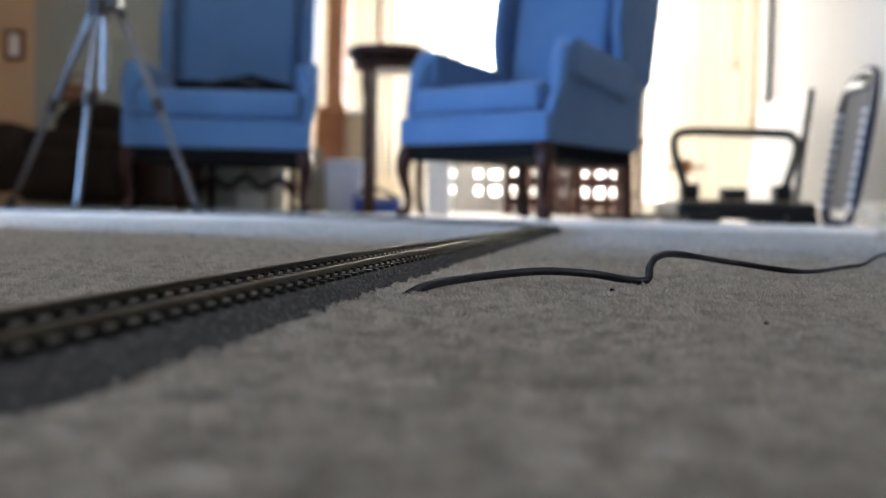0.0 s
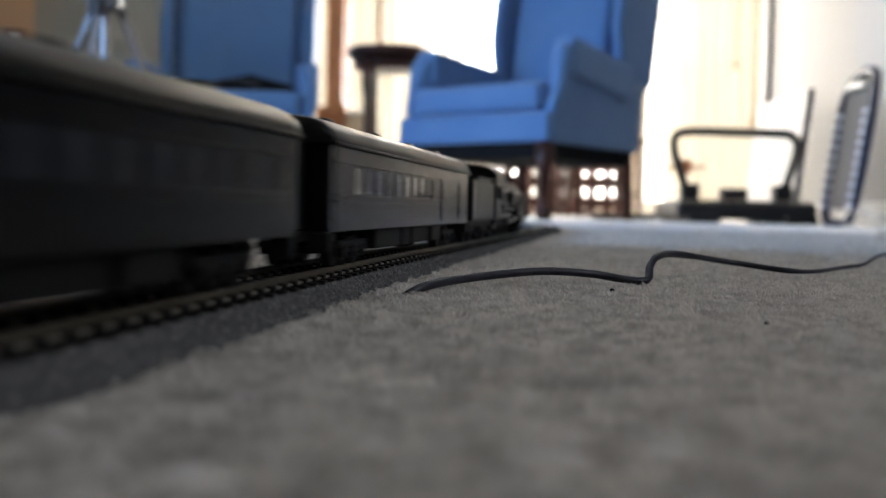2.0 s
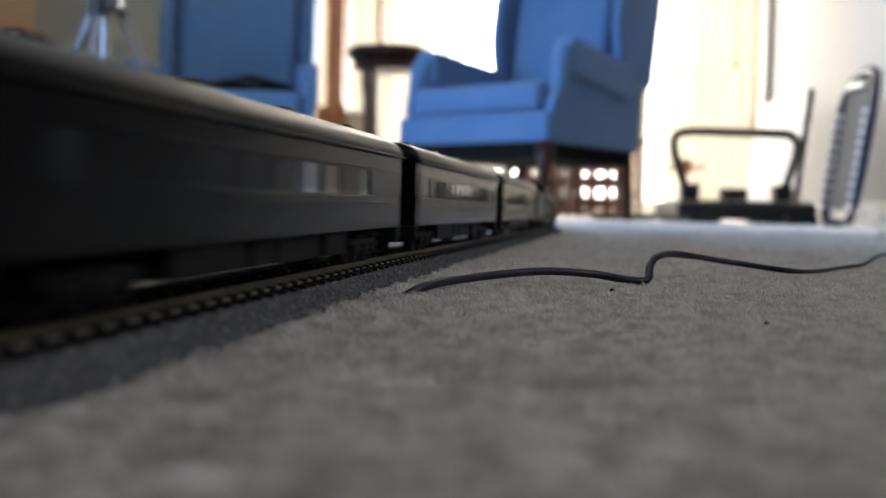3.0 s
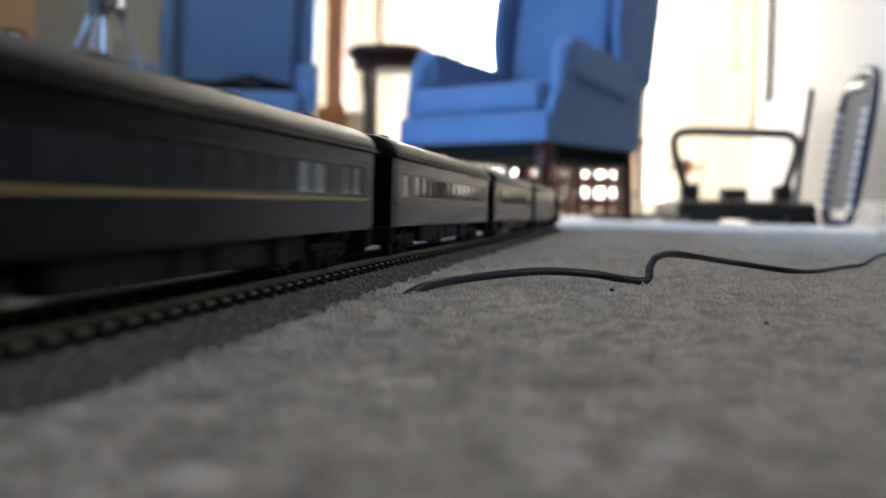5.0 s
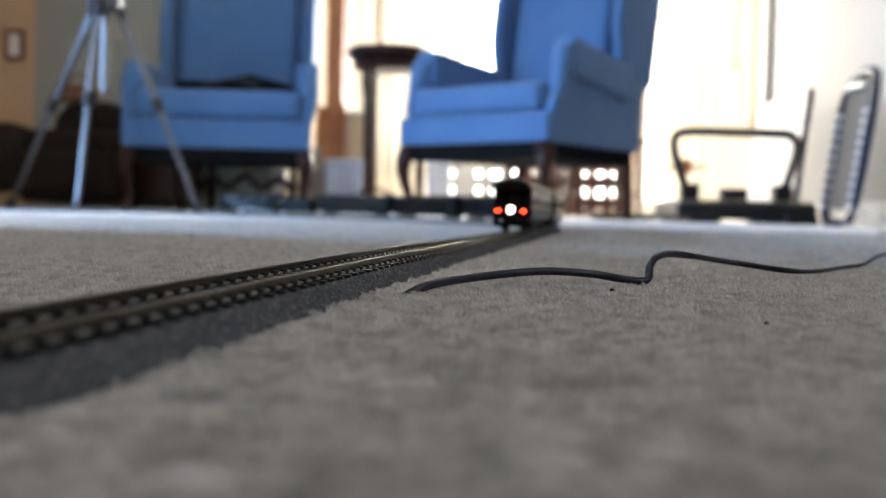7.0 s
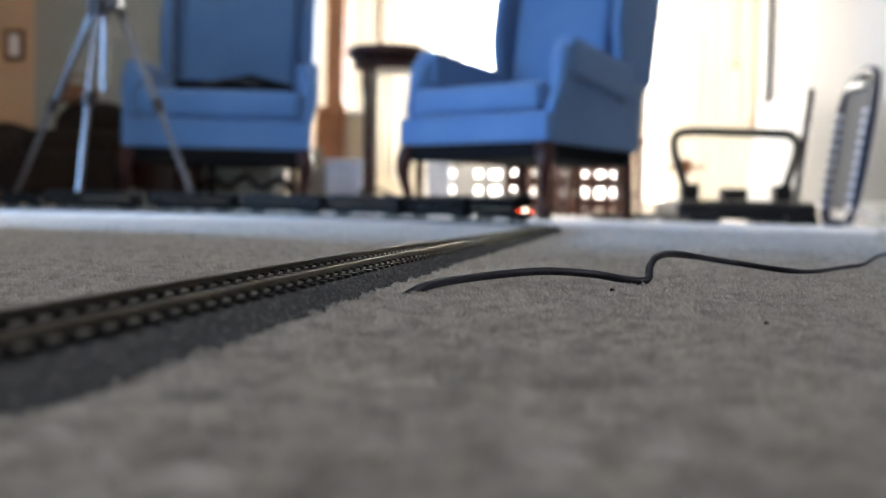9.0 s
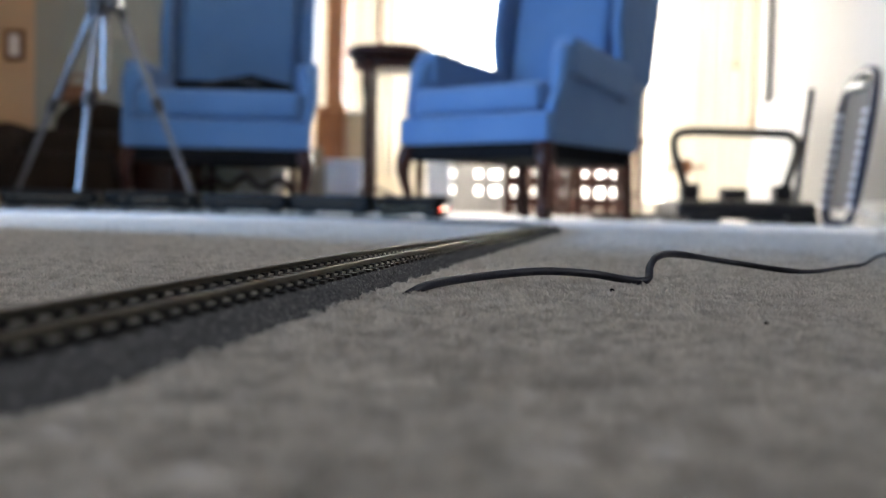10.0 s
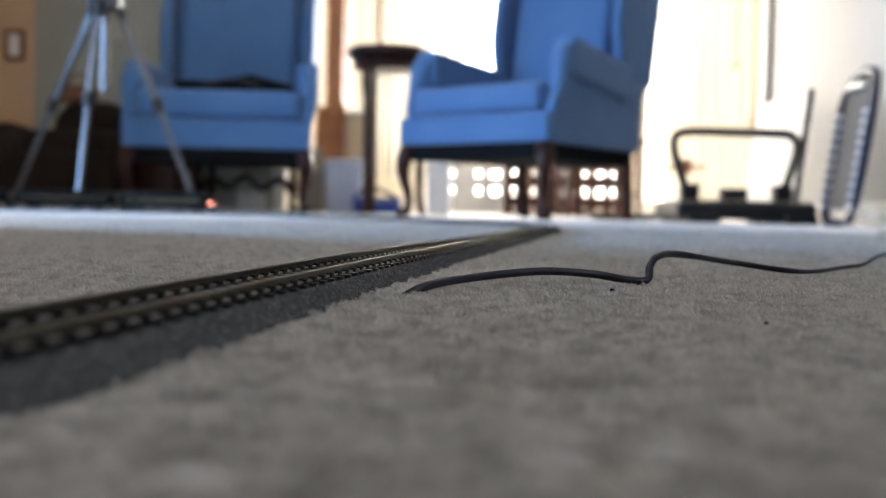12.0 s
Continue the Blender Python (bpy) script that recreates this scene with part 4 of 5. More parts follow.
def truck(parent, y, axles=3, base=0.0125, r=0.0052):
    t = part("truck_frame", bmesh.new(), UNDER, parent)
    bm = bmesh.new()
    L = base * (axles - 1) / 2
    for s in (-1, 1):
        x0, x1 = sorted((s * 0.0118, s * 0.0136))
        box(x0, x1, -L - 0.005, L + 0.005, 0.0062, 0.0086, 0.0004, bm)
        for k in range(axles):
            yy = -L + base * k
            box(x0 - 0.0002, x1 + 0.0006, yy - 0.002, yy + 0.002, 0.0034, 0.0072, 0.0004, bm)
        for k in range(axles - 1):
            yy = -L + base * (k + 0.5)
            box(x0, x1 + 0.0002, yy - 0.0032, yy + 0.0032, 0.0046, 0.0061, 0.0003, bm)
            rod((s * 0.0127, yy, 0.003), (s * 0.0127, yy, 0.0062), 0.0014, sides=8, bm=bm)
    box(-0.0118, 0.0118, -0.004, 0.004, 0.006, 0.0095, bm=bm)
    t.data = mesh_from("truck_frame", bm, UNDER)
    t.matrix_basis = pose(0, y, 0)
    for k in range(axles):
        part("wheelset", wheelset(r), UNDER, t, at=pose(0, -L + base * k, r))
    return t


def roof_outline(half=HALF + 0.0011, eave=0.0378, crown=0.0464, n=14):
    pts = []
    for i in range(n + 1):
        a = math.pi * i / n
        c, s = math.cos(a), math.sin(a)
        pts.append((half * math.copysign(abs(c) ** 0.75, c), eave + (crown - eave) * s ** 0.85))
    return pts


def passenger_car(name, label, windows, stripe=None, doors=(), platform=False):
    """windows: (from, to) along the side in parts of the body, and how many."""
    t = thing(name, label, "railway carriage", None, "carriages of the model train")
    L = 0.265
    y0, y1 = -L / 2, L / 2
    yb = y0 + 0.019 if platform else y0 + 0.006
    yf = y1 - 0.006
    W0, W1, Z0, Z1 = 0.0234, 0.0314, 0.0118, 0.0382
    spans = []
    for a, b, n in windows:
        pitch = (b - a) / n
        for i in range(n):
            spans.append((yb + (yf - yb) * (a + pitch * (i + 0.09)), yb + (yf - yb) * (a + pitch * (i + 0.91))))
    spans.sort()
    bm = bmesh.new()
    for s in (-1, 1):
        x0, x1 = sorted((s * HALF, s * (HALF - 0.0012)))
        box(x0, x1, yb, yf, Z0, W0, 0.0002, bm)
        box(x0, x1, yb, yf, W1, Z1, bm=bm)
        last = yb
        for a, b in spans + [(yf, yf)]:
            if a - last > 0.0003:
                box(x0 + (0.0001 if s > 0 else 0), x1, last, a, W0, W1, bm=bm)
            last = b
    for y in (yb, yf - 0.0012):
        box(-HALF + 0.0013, HALF - 0.0013, y, y + 0.0012, Z0, Z1 + 0.002, bm=bm)
    box(-HALF + 0.0013, HALF - 0.0013, yb + 0.002, yf - 0.002, Z0, Z0 + 0.001, bm=bm)
    body = part("body", bm, CAR_SIDE, t)
    for s in (-1, 1):
        x0, x1 = sorted((s * (HALF - 0.0002), s * (HALF + 0.0005)))
        part("belt_rail", box(x0, x1, yb, yf, 0.0205, 0.0213, 0.0002), CAR_SIDE, body)
        part("sill_rail", box(x0, x1, yb, yf, 0.0226, 0.0232, 0.0002), CAR_SIDE, body)
        part("letterboard_rail", box(x0, x1, yb, yf, 0.0322, 0.0327, 0.0002), CAR_SIDE, body)
        if stripe:
            x0, x1 = sorted((s * (HALF - 0.0002), s * (HALF + 0.0003)))
            part("stripe", box(x0, x1, yb + 0.004, yf - 0.004, 0.0214, 0.0224), stripe, body, "dull gold stripe")
        x0, x1 = sorted((s * (HALF - 0.0009), s * (HALF - 0.0003)))
        for a, b in spans:
            part("window", box(x0, x1, a, b, W0, W1), CAR_GLASS, body, "smoky glass window")
        for d in doors:
            yc = yb + (yf - yb) * d
            x0, x1 = sorted((s * (HALF - 0.0004), s * (HALF + 0.0004)))
            part("baggage_door", box(x0, x1, yc - 0.010, yc + 0.010, 0.0135, 0.0330, 0.0003), CAR_SIDE, body)
    # roof with rounded ends
    bm = bmesh.new()
    rings = []
    outline = roof_outline()
    for y, k in ((y0, 0.90), (y0 + 0.002, 0.965), (y0 + 0.007, 1.0), (y1 - 0.007, 1.0), (y1 - 0.002, 0.965), (y1, 0.90)):
        rings.append([bm.verts.new((x * (0.5 + 0.5 * k), y, 0.0378 + (z - 0.0378) * k)) for x, z in outline])
    for a, b in zip(rings, rings[1:]):
        for i in range(len(a) - 1):
            bm.faces.new((a[i], a[i + 1], b[i + 1], b[i]))
        bm.faces.new((a[-1], a[0], b[0], b[-1]))
    bm.faces.new(rings[0][::-1])
    bm.faces.new(rings[-1])
    roof = part("roof", bm, CAR_ROOF, t, smooth=True)
    for s in (-1, 1):
        x0, x1 = sorted((s * (HALF + 0.0004), s * (HALF + 0.0016)))
        part("gutter", box(x0, x1, y0 + 0.001, y1 - 0.001, 0.0374, 0.0383, 0.0003), CAR_ROOF, roof)
    for i in range(7):
        y = y0 + 0.035 + i * (L - 0.07) / 6
        part("roof_vent", box(-0.004, 0.004, y - 0.0045, y + 0.0045, 0.0450, 0.0476, 0.0008), CAR_ROOF, roof, at=pose(0.003 * (-1) ** i, 0, 0))
    # ends
    for y, s in ((y0, -1), (y1, 1)):
        if platform and s < 0:
            continue
        ya, yc = sorted((y - s * 0.006, y + s * 0.0055))
        part("diaphragm", box(-0.0085, 0.0085, ya, yc, 0.0125, 0.0395, 0.0006), UNDER, t)
        for sx in (-1, 1):
            xa, xb = sorted((sx * 0.0105, sx * (HALF - 0.0003)))
            part("vestibule_post", box(xa, xb, *sorted((y - s * 0.0058, y - s * 0.0006)), 0.0118, 0.0376), CAR_SIDE, t)
            part("vestibule_step", box(xa, xb, *sorted((y - s * 0.0055, y - s * 0.0002)), 0.0060, 0.0116, 0.0004), UNDER, t)
    # underframe
    bm = box(-0.006, 0.006, y0 + 0.004, y1 - 0.004, 0.0085, 0.0117)
    part("centre_sill", bm, UNDER, t)
    for a, b, x in ((-0.064, -0.022, 0.0112), (-0.018, -0.002, 0.011), (0.002, 0.038, 0.0108), (0.042, 0.065, 0.0115)):
        for s in (-1, 1):
            part("equipment_box", box(*sorted((s * 0.0065, s * (x + 0.003))), a, b, 0.0045, 0.0116, 0.0006), UNDER, t)
    truck(t, -0.092)
    truck(t, 0.092)
    for y, s in ((y0, -1), (y1, 1)):
        part("coupler", box(-0.0018, 0.0018, *sorted((y - s * 0.006, y + s * (0.0095 if not (platform and s < 0) else 0.004))), 0.0068, 0.0092, 0.0004), UNDER, t)
    if platform:
        part("platform_deck", box(-HALF, HALF, y0 + 0.001, yb, 0.0105, 0.0122, 0.0003), UNDER, t)
        rail = part("railing", box(-HALF + 0.0005, HALF - 0.0005, y0 + 0.0012, y0 + 0.0020, 0.0238, 0.0246), UNDER, t, "black platform railing")
        part("lower_rail", box(-HALF + 0.0005, HALF - 0.0005, y0 + 0.0013, y0 + 0.0019, 0.0146, 0.0152), UNDER, rail)
        for i in range(15):
            x = -HALF + 0.0010 + i * (2 * HALF - 0.002) / 14
            part("baluster", box(x - 0.00022, x + 0.00022, y0 + 0.0014, y0 + 0.0018, 0.0122, 0.0238), UNDER, rail)
        for s in (-1, 1):
            part("platform_post", rod((s * (HALF - 0.0008), y0 + 0.0022, 0.0122), (s * (HALF - 0.0008), y0 + 0.0022, 0.0380), 0.0006, sides=8), UNDER, t)
            part("side_railing", box(*sorted((s * (HALF - 0.0010), s * (HALF - 0.0006))), y0 + 0.002, yb - 0.004, 0.0238, 0.0244), UNDER, t)
            part("end_window", box(s * 0.0105 - 0.003, s * 0.0105 + 0.003, yb - 0.0004, yb - 0.0001, W0, W1), CAR_GLASS, t)
            part("platform_step", box(*sorted((s * 0.012, s * HALF)), yb - 0.007, yb - 0.001, 0.0045, 0.0104, 0.0004), UNDER, t)
            part("marker_lamp", box(s * 0.0112 - 0.0017, s * 0.0112 + 0.0017, y0 - 0.0012, y0 + 0.0008, 0.0178, 0.0194, 0.0005), RED_LAMP, t, "glowing red marker lamp")
        part("end_door", box(-0.0045, 0.0045, yb - 0.0006, yb - 0.0001, 0.0125, 0.0335, 0.0002), UNDER, t)
        part("tail_sign", rod((0, y0 - 0.0006, 0.0198), (0, y0 + 0.0010, 0.0198), 0.0032, sides=28), WHITE_LAMP, t, "glowing round white tail sign")
    return t


def tender():
    t = thing("tender", "black model steam tender with a plain rectangular tank", "railway tender")
    part("tank", box(-0.0168, 0.0168, -0.053, 0.050, 0.0125, 0.0350, 0.0012), LOCO_BLACK, t)
    bm = extruded([(-0.0140, 0.0345), (0.0140, 0.0345), (0.0150, 0.0385), (-0.0150, 0.0385)], -0.012, 0.048, bevel=0.0005)
    part("coal_bunker", bm, LOCO_BLACK, t)
    part("water_hatch", box(-0.004, 0.004, -0.042, -0.030, 0.0351, 0.0375, 0.0006), LOCO_BLACK, t)
    for s in (-1, 1):
        part("tank_lip", box(*sorted((s * 0.0160, s * 0.0171)), -0.053, 0.050, 0.0345, 0.0359, 0.0003), LOCO_BLACK, t)
        part("grab_rail", rod((s * 0.0176, -0.050, 0.014), (s * 0.0176, -0.050, 0.034), 0.0003, sides=6), LOCO_ROD, t)
    part("frame", box(-0.0145, 0.0145, -0.055, 0.053, 0.0092, 0.0126, 0.0005), UNDER, t)
    part("coupler", box(-0.0018, 0.0018, -0.064, -0.052, 0.0068, 0.0091), UNDER, t)
    part("drawbar", box(-0.002, 0.002, 0.050, 0.062, 0.0075, 0.0092), UNDER, t)
    for ob in t.children:
        for v in ob.data.vertices:
            v.co.y *= 0.90
    truck(t, -0.029, 2, 0.019, 0.0054)
    truck(t, 0.027, 2, 0.019, 0.0054)
    return t


DRIVER_R = 0.0105
STRETCH = 0.030
AXLES = (-0.038, -0.0145, 0.009, 0.0325)


def locomotive():
    t = thing("steam_locomotive", "black model steam locomotive with silver side rods", "locomotive")
    boiler = part("boiler", bmesh.new(), LOCO_BLACK, t)
    bm = rod((0, -0.040, 0.0288), (0, 0.030, 0.0292), 0.0146, 0.0138, 32)
    rod((0, -0.0525, 0.0286), (0, -0.038, 0.0288), 0.0152, 0.0147, 32, bm)
    boiler.data = mesh_from("boiler", bm, LOCO_BLACK, False)
    smoke = part("smokebox", rod((0, 0.0301, 0.0292), (0, 0.074, 0.0292), 0.0138, 0.0138, 32), GREY_BOX, t, "dark graphite smokebox")
    part("smokebox_door", rod((0, 0.0741, 0.0292), (0, 0.0775, 0.0292), 0.0120, 0.0085, 28), GREY_BOX, smoke)
    part("headlight", rod((0, 0.070, 0.0455), (0, 0.078, 0.0455), 0.0026, 0.0028, 14), LOCO_BLACK, smoke)
    part("name_disc", rod((0, 0.0776, 0.0292), (0, 0.0782, 0.0292), 0.0026, sides=16), LOCO_ROD, smoke)
    for k in range(12):
        a = 2 * math.pi * k / 12
        part("door_dog", box(-0.0006, 0.0006, 0.0738, 0.0750, -0.0010, 0.0010), LOCO_BLACK, smoke, at=pose(0.0128 * math.cos(a), 0, 0.0292 + 0.0128 * math.sin(a)))
    part("smokestack", lathe([(0.0052, 0.042), (0.0040, 0.0435), (0.0038, 0.0470), (0.0046, 0.0485), (0.003, 0.0485)], 18), LOCO_BLACK, t, at=pose(0, 0.058, 0))
    part("steam_dome", lathe([(0.0080, 0.0415), (0.0072, 0.0445), (0.0060, 0.0470), (0.003, 0.0482), (0.0003, 0.0486)], 20), LOCO_BLACK, t, smooth=True, at=pose(0, 0.0, 0))
    part("sand_dome", box(-0.0062, 0.0062, 0.014, 0.040, 0.041, 0.0468, 0.003, segments=3), LOCO_BLACK, t, smooth=True)
    part("feedwater_heater", rod((-0.007, 0.068, 0.0445), (0.007, 0.068, 0.0445), 0.0030, sides=16), LOCO_BLACK, t)
    part("bell", lathe([(0.0022, 0.0435), (0.0018, 0.0452), (0.001, 0.0465), (0.0002, 0.0468)], 12), LOCO_ROD, t, at=pose(0, 0.046, 0))
    part("whistle", rod((0.003, -0.020, 0.043), (0.003, -0.020, 0.0485), 0.0007, sides=8), LOCO_ROD, t)
    for y in (-0.03, -0.012, 0.015, 0.034, 0.05):
        part("boiler_band", rod((0, y - 0.0005, 0.0290), (0, y + 0.0005, 0.0290), 0.0147 - 0.0006 * (y > 0), sides=32), LOCO_BLACK, boiler)
    for s in (-1, 1):
        part("sand_pipe", tube([(s * 0.006, 0.02, 0.044), (s * 0.0135, 0.018, 0.034), (s * 0.0148, 0.012, 0.025)], 0.0005, 6), LOCO_BLACK, boiler)
        part("feed_pipe", tube([(s * 0.0138, -0.045, 0.037), (s * 0.0136, 0.02, 0.0365), (s * 0.0122, 0.045, 0.0375)], 0.0007, 6), LOCO_BLACK, boiler)
        part("smoke_deflector", box(*sorted((s * 0.0158, s * 0.0164)), 0.064, 0.080, 0.0165, 0.0330, 0.0002), LOCO_BLACK, t)
    # cab
    cab = part("cab_front", box(-0.0157, 0.0157, -0.0545, -0.0531, 0.0130, 0.0400), LOCO_BLACK, t)
    for s in (-1, 1):
        x0, x1 = sorted((s * 0.0168, s * 0.0158))
        part("cab_side", box(x0, x1, -0.086, -0.053, 0.0130, 0.0265, 0.0002), LOCO_BLACK, cab)
        part("cab_header", box(x0, x1, -0.086, -0.053, 0.0345, 0.0392), LOCO_BLACK, cab)
        for a, b in ((-0.086, -0.082), (-0.0705, -0.0685), (-0.057, -0.053)):
            part("cab_post", box(x0, x1, a, b, 0.0265, 0.0345), LOCO_BLACK, cab)
    part("cab_roof", extruded(roof_outline(0.0176, 0.0390, 0.0478), -0.090, -0.051), LOCO_BLACK, cab, smooth=False)
    part("cab_floor", box(-0.0157, 0.0157, -0.086, -0.0546, 0.0125, 0.0140), UNDER, cab)
    # running boards, frame, cylinders, pilot
    part("frame", box(-0.006, 0.006, -0.082, 0.076, 0.0085, 0.0190), UNDER, t)
    for s in (-1, 1):
        part("running_board", box(*sorted((s * 0.0085, s * 0.0164)), -0.052, 0.074, 0.0238, 0.0248, 0.0002), LOCO_BLACK, t)
        part("handrail", rod((s * 0.0151, -0.050, 0.0330), (s * 0.0146, 0.070, 0.0330), 0.0004, sides=6), LOCO_ROD, t, "thin silver handrail")
        part("air_tank", rod((s * 0.0138, -0.036, 0.0215), (s * 0.0138, -0.006, 0.0215), 0.0026, sides=14), LOCO_BLACK, t)
        part("air_pump", rod((s * 0.0152, 0.008, 0.0215), (s * 0.0152, 0.008, 0.0325), 0.0022, sides=12), LOCO_BLACK, t)
        part("cylinder", rod((s * 0.0134, 0.036, 0.0118), (s * 0.0134, 0.060, 0.0118), 0.0050, sides=18), LOCO_BLACK, t)
        part("valve_chest", rod((s * 0.0128, 0.037, 0.0198), (s * 0.0128, 0.059, 0.0198), 0.0034, sides=16), LOCO_BLACK, t)
        part("steam_pipe", tube([(s * 0.0095, 0.048, 0.034), (s * 0.0125, 0.048, 0.028), (s * 0.0128, 0.048, 0.0225)], 0.0020, 8), LOCO_BLACK, t)
        part("crosshead_guide", box(*sorted((s * 0.0128, s * 0.0150)), 0.016, 0.036, 0.0138, 0.0148), LOCO_ROD, t)
        part("reach_rod", rod((s * 0.0150, -0.030, 0.0190), (s * 0.0146, 0.036, 0.0205), 0.0005, sides=6), LOCO_ROD, t)
        part("main_rod", rod((s * 0.0156, -0.004, 0.0108), (s * 0.0150, 0.034, 0.0122), 0.0009, sides=8), LOCO_ROD, t)
        part("pilot_step", box(*sorted((s * 0.009, s * 0.0168)), 0.076, 0.086, 0.0040, 0.0052, 0.0003), LOCO_BLACK, t)
        part("boiler_brace", rod((s * 0.006, 0.082, 0.0165), (s * 0.006, 0.067, 0.0260), 0.0005, sides=6), LOCO_BLACK, t)
    part("pilot_beam", box(-0.0168, 0.0168, 0.079, 0.083, 0.0095, 0.0155, 0.0005), LOCO_BLACK, t)
    part("pilot_deck", box(-0.0145, 0.0145, 0.060, 0.0795, 0.0150, 0.0164, 0.0003), LOCO_BLACK, t)
    bm = bmesh.new()
    for i in range(11):
        x = -0.0135 + 0.0027 * i
        rod((x, 0.083, 0.0095), (x * 0.75, 0.0905 - abs(x) * 0.35, 0.0022), 0.0006, sides=6, bm=bm)
    box(-0.0115, 0.0115, 0.0835, 0.0885, 0.0018, 0.0032, 0.0003, bm)
    part("pilot", bm, LOCO_BLACK, t)
    part("coupler", box(-0.0016, 0.0016, 0.083, 0.0935, 0.0072, 0.0094, 0.0004), LOCO_BLACK, t)
    # lengthened ahead of the third axle, to make room for a fourth
    for ob in t.children_recursive:
        off = ob.matrix_basis.translation.y
        for v in ob.data.vertices:
            v.co.y += STRETCH * min(max((v.co.y + off - 0.010) / 0.010, 0), 1)
    truck(t, 0.058 + STRETCH, 2, 0.019, 0.0046)
    part("trailing_wheelset", wheelset(0.0062), UNDER, t, at=pose(0, -0.066, 0.0062))
    part("trailing_frame", box(-0.0128, 0.0128, -0.078, -0.054, 0.0062, 0.0088, 0.0005), UNDER, t)
    drivers = []
    rim = bmesh.new()
    ring = [[rim.verts.new((0.0013 * math.cos(b), (DRIVER_R - 0.0011 + 0.0011 * math.sin(b)) * math.cos(2 * math.pi * k / 28), (DRIVER_R - 0.0011 + 0.0011 * math.sin(b)) * math.sin(2 * math.pi * k / 28)))
             for b in (0, math.pi / 2, math.pi, -math.pi / 2)] for k in range(28)]
    for k in range(28):
        for j in range(4):
            rim.faces.new((ring[k][j], ring[(k + 1) % 28][j], ring[(k + 1) % 28][(j + 1) % 4], ring[k][(j + 1) % 4]))
    rim = mesh_from("tyre", rim, LOCO_BLACK)
    spoke = mesh_from("spoke", rod((0, 0, 0.002), (0, 0, DRIVER_R - 0.0014), 0.0006, sides=5), LOCO_BLACK)
    hub = mesh_from("hub", rod((-0.0012, 0, 0), (0.0012, 0, 0), 0.0026, sides=14), LOCO_BLACK)
    weight = mesh_from("counterweight", rod((-0.0009, 0, -0.0068), (0.0009, 0, -0.0068), 0.0028, sides=12), LOCO_BLACK)
    for y in AXLES:
        d = part("driver_axle", rod((-0.0095, 0, 0), (0.0095, 0, 0), 0.0018, sides=10), LOCO_BLACK, t, at=pose(0, y, DRIVER_R))
        for x in (-0.0098, 0.0098):
            for name, me, turns in (("tyre", rim, 1), ("hub", hub, 1), ("counterweight", weight, 1), ("spoke", spoke, 12)):
                for k in range(turns):
                    ob = new(name, me)
                    ob.parent = d
                    ob.matrix_basis = pose(x, 0, 0, 360 * k / turns)
        drivers.append(d)
    rods = []
    for s in (-1, 1):
        bm = box(s * 0.0126 - 0.0005, s * 0.0126 + 0.0005, -0.0395, 0.0340, -0.0008, 0.0008, 0.0002)
        for y in AXLES:
            rod((s * 0.0126 - 0.0008, y, 0), (s * 0.0126 + 0.0008, y, 0), 0.0017, sides=12, bm=bm)
        rods.append(part("side_rod", bm, LOCO_ROD, t, "silver side rod"))
    return t, drivers, rods


coach_windows = [(0.04, 0.10, 1), (0.13, 0.86, 12), (0.90, 0.96, 1)]
coach = passenger_car("passenger_coach", "dark olive model passenger coach with a row of windows", coach_windows)
combine = passenger_car("combine_car", "dark olive model baggage-coach car with double side doors", [(0.08, 0.62, 9)], doors=(0.93, 0.74))
lounge = passenger_car("lounge_car", "dark olive model coach with few wide windows", [(0.05, 0.10, 1), (0.28, 0.70, 5), (0.78, 0.84, 1)])
observation = passenger_car("observation_car", "dark olive model observation car with lit tail sign and gold stripe", [(0.03, 0.80, 12), (0.86, 0.96, 2)], stripe=GOLD, platform=True)
tender_car = tender()
engine, engine_drivers, engine_rods = locomotive()
coach_b = copy_thing(coach, pose(0, 0, 0))
coach_c = copy_thing(coach, pose(0, 0, 0))

# ---- the track ----


def swept(outline, u0, u1, step, bm=None):
    """An outline (side, height over the rail tops) carried along the line."""
    own = bmesh.new()
    n = max(2, int(round((u1 - u0) / step)))
    rings = [[own.verts.new(on_line(u0 + (u1 - u0) * i / n, a, b)) for a, b in outline] for i in range(n + 1)]
    for r, s in zip(rings, rings[1:]):
        for k in range(len(outline)):
            q = (k + 1) % len(outline)
            own.faces.new((r[k], r[q], s[q], s[k]))
    own.faces.new(rings[0][::-1])
    own.faces.new(rings[-1])
    return joined(bm, own)


def rail_outline(side):
    half = [(0.0009, 0.0), (0.0009, -0.0008), (0.0004, -0.0011), (0.0004, -0.0020), (0.0017, -0.0023), (0.0017, -0.0026)]
    return [(side + a, b) for a, b in half] + [(side - a, b) for a, b in half[::-1]]


TIE_PITCH = 0.0092


def tie_mesh(bm=None, at=None):
    own = box(-0.0150, 0.0150, -0.0015, 0.0015, -0.0054, -0.0025, 0.0)
    for s in (-1, 1):
        for k in (-1, 1):
            x = s * 0.0092 + k * 0.0016
            box(x - 0.0009, x + 0.0009, -0.0013, 0.0013, -0.0026, -0.0015, bm=own)
    if at:
        bmesh.ops.transform(own, matrix=at, verts=own.verts)
    return joined(bm, own) if bm is not None else own


def line_pose(u):
    p = on_line(u)
    q = on_line(u + 0.01)
    return pose(p.x, p.y, p.z, math.degrees(math.atan2(q.z - p.z, 0.01)), 0, -math.degrees(heading(u)))


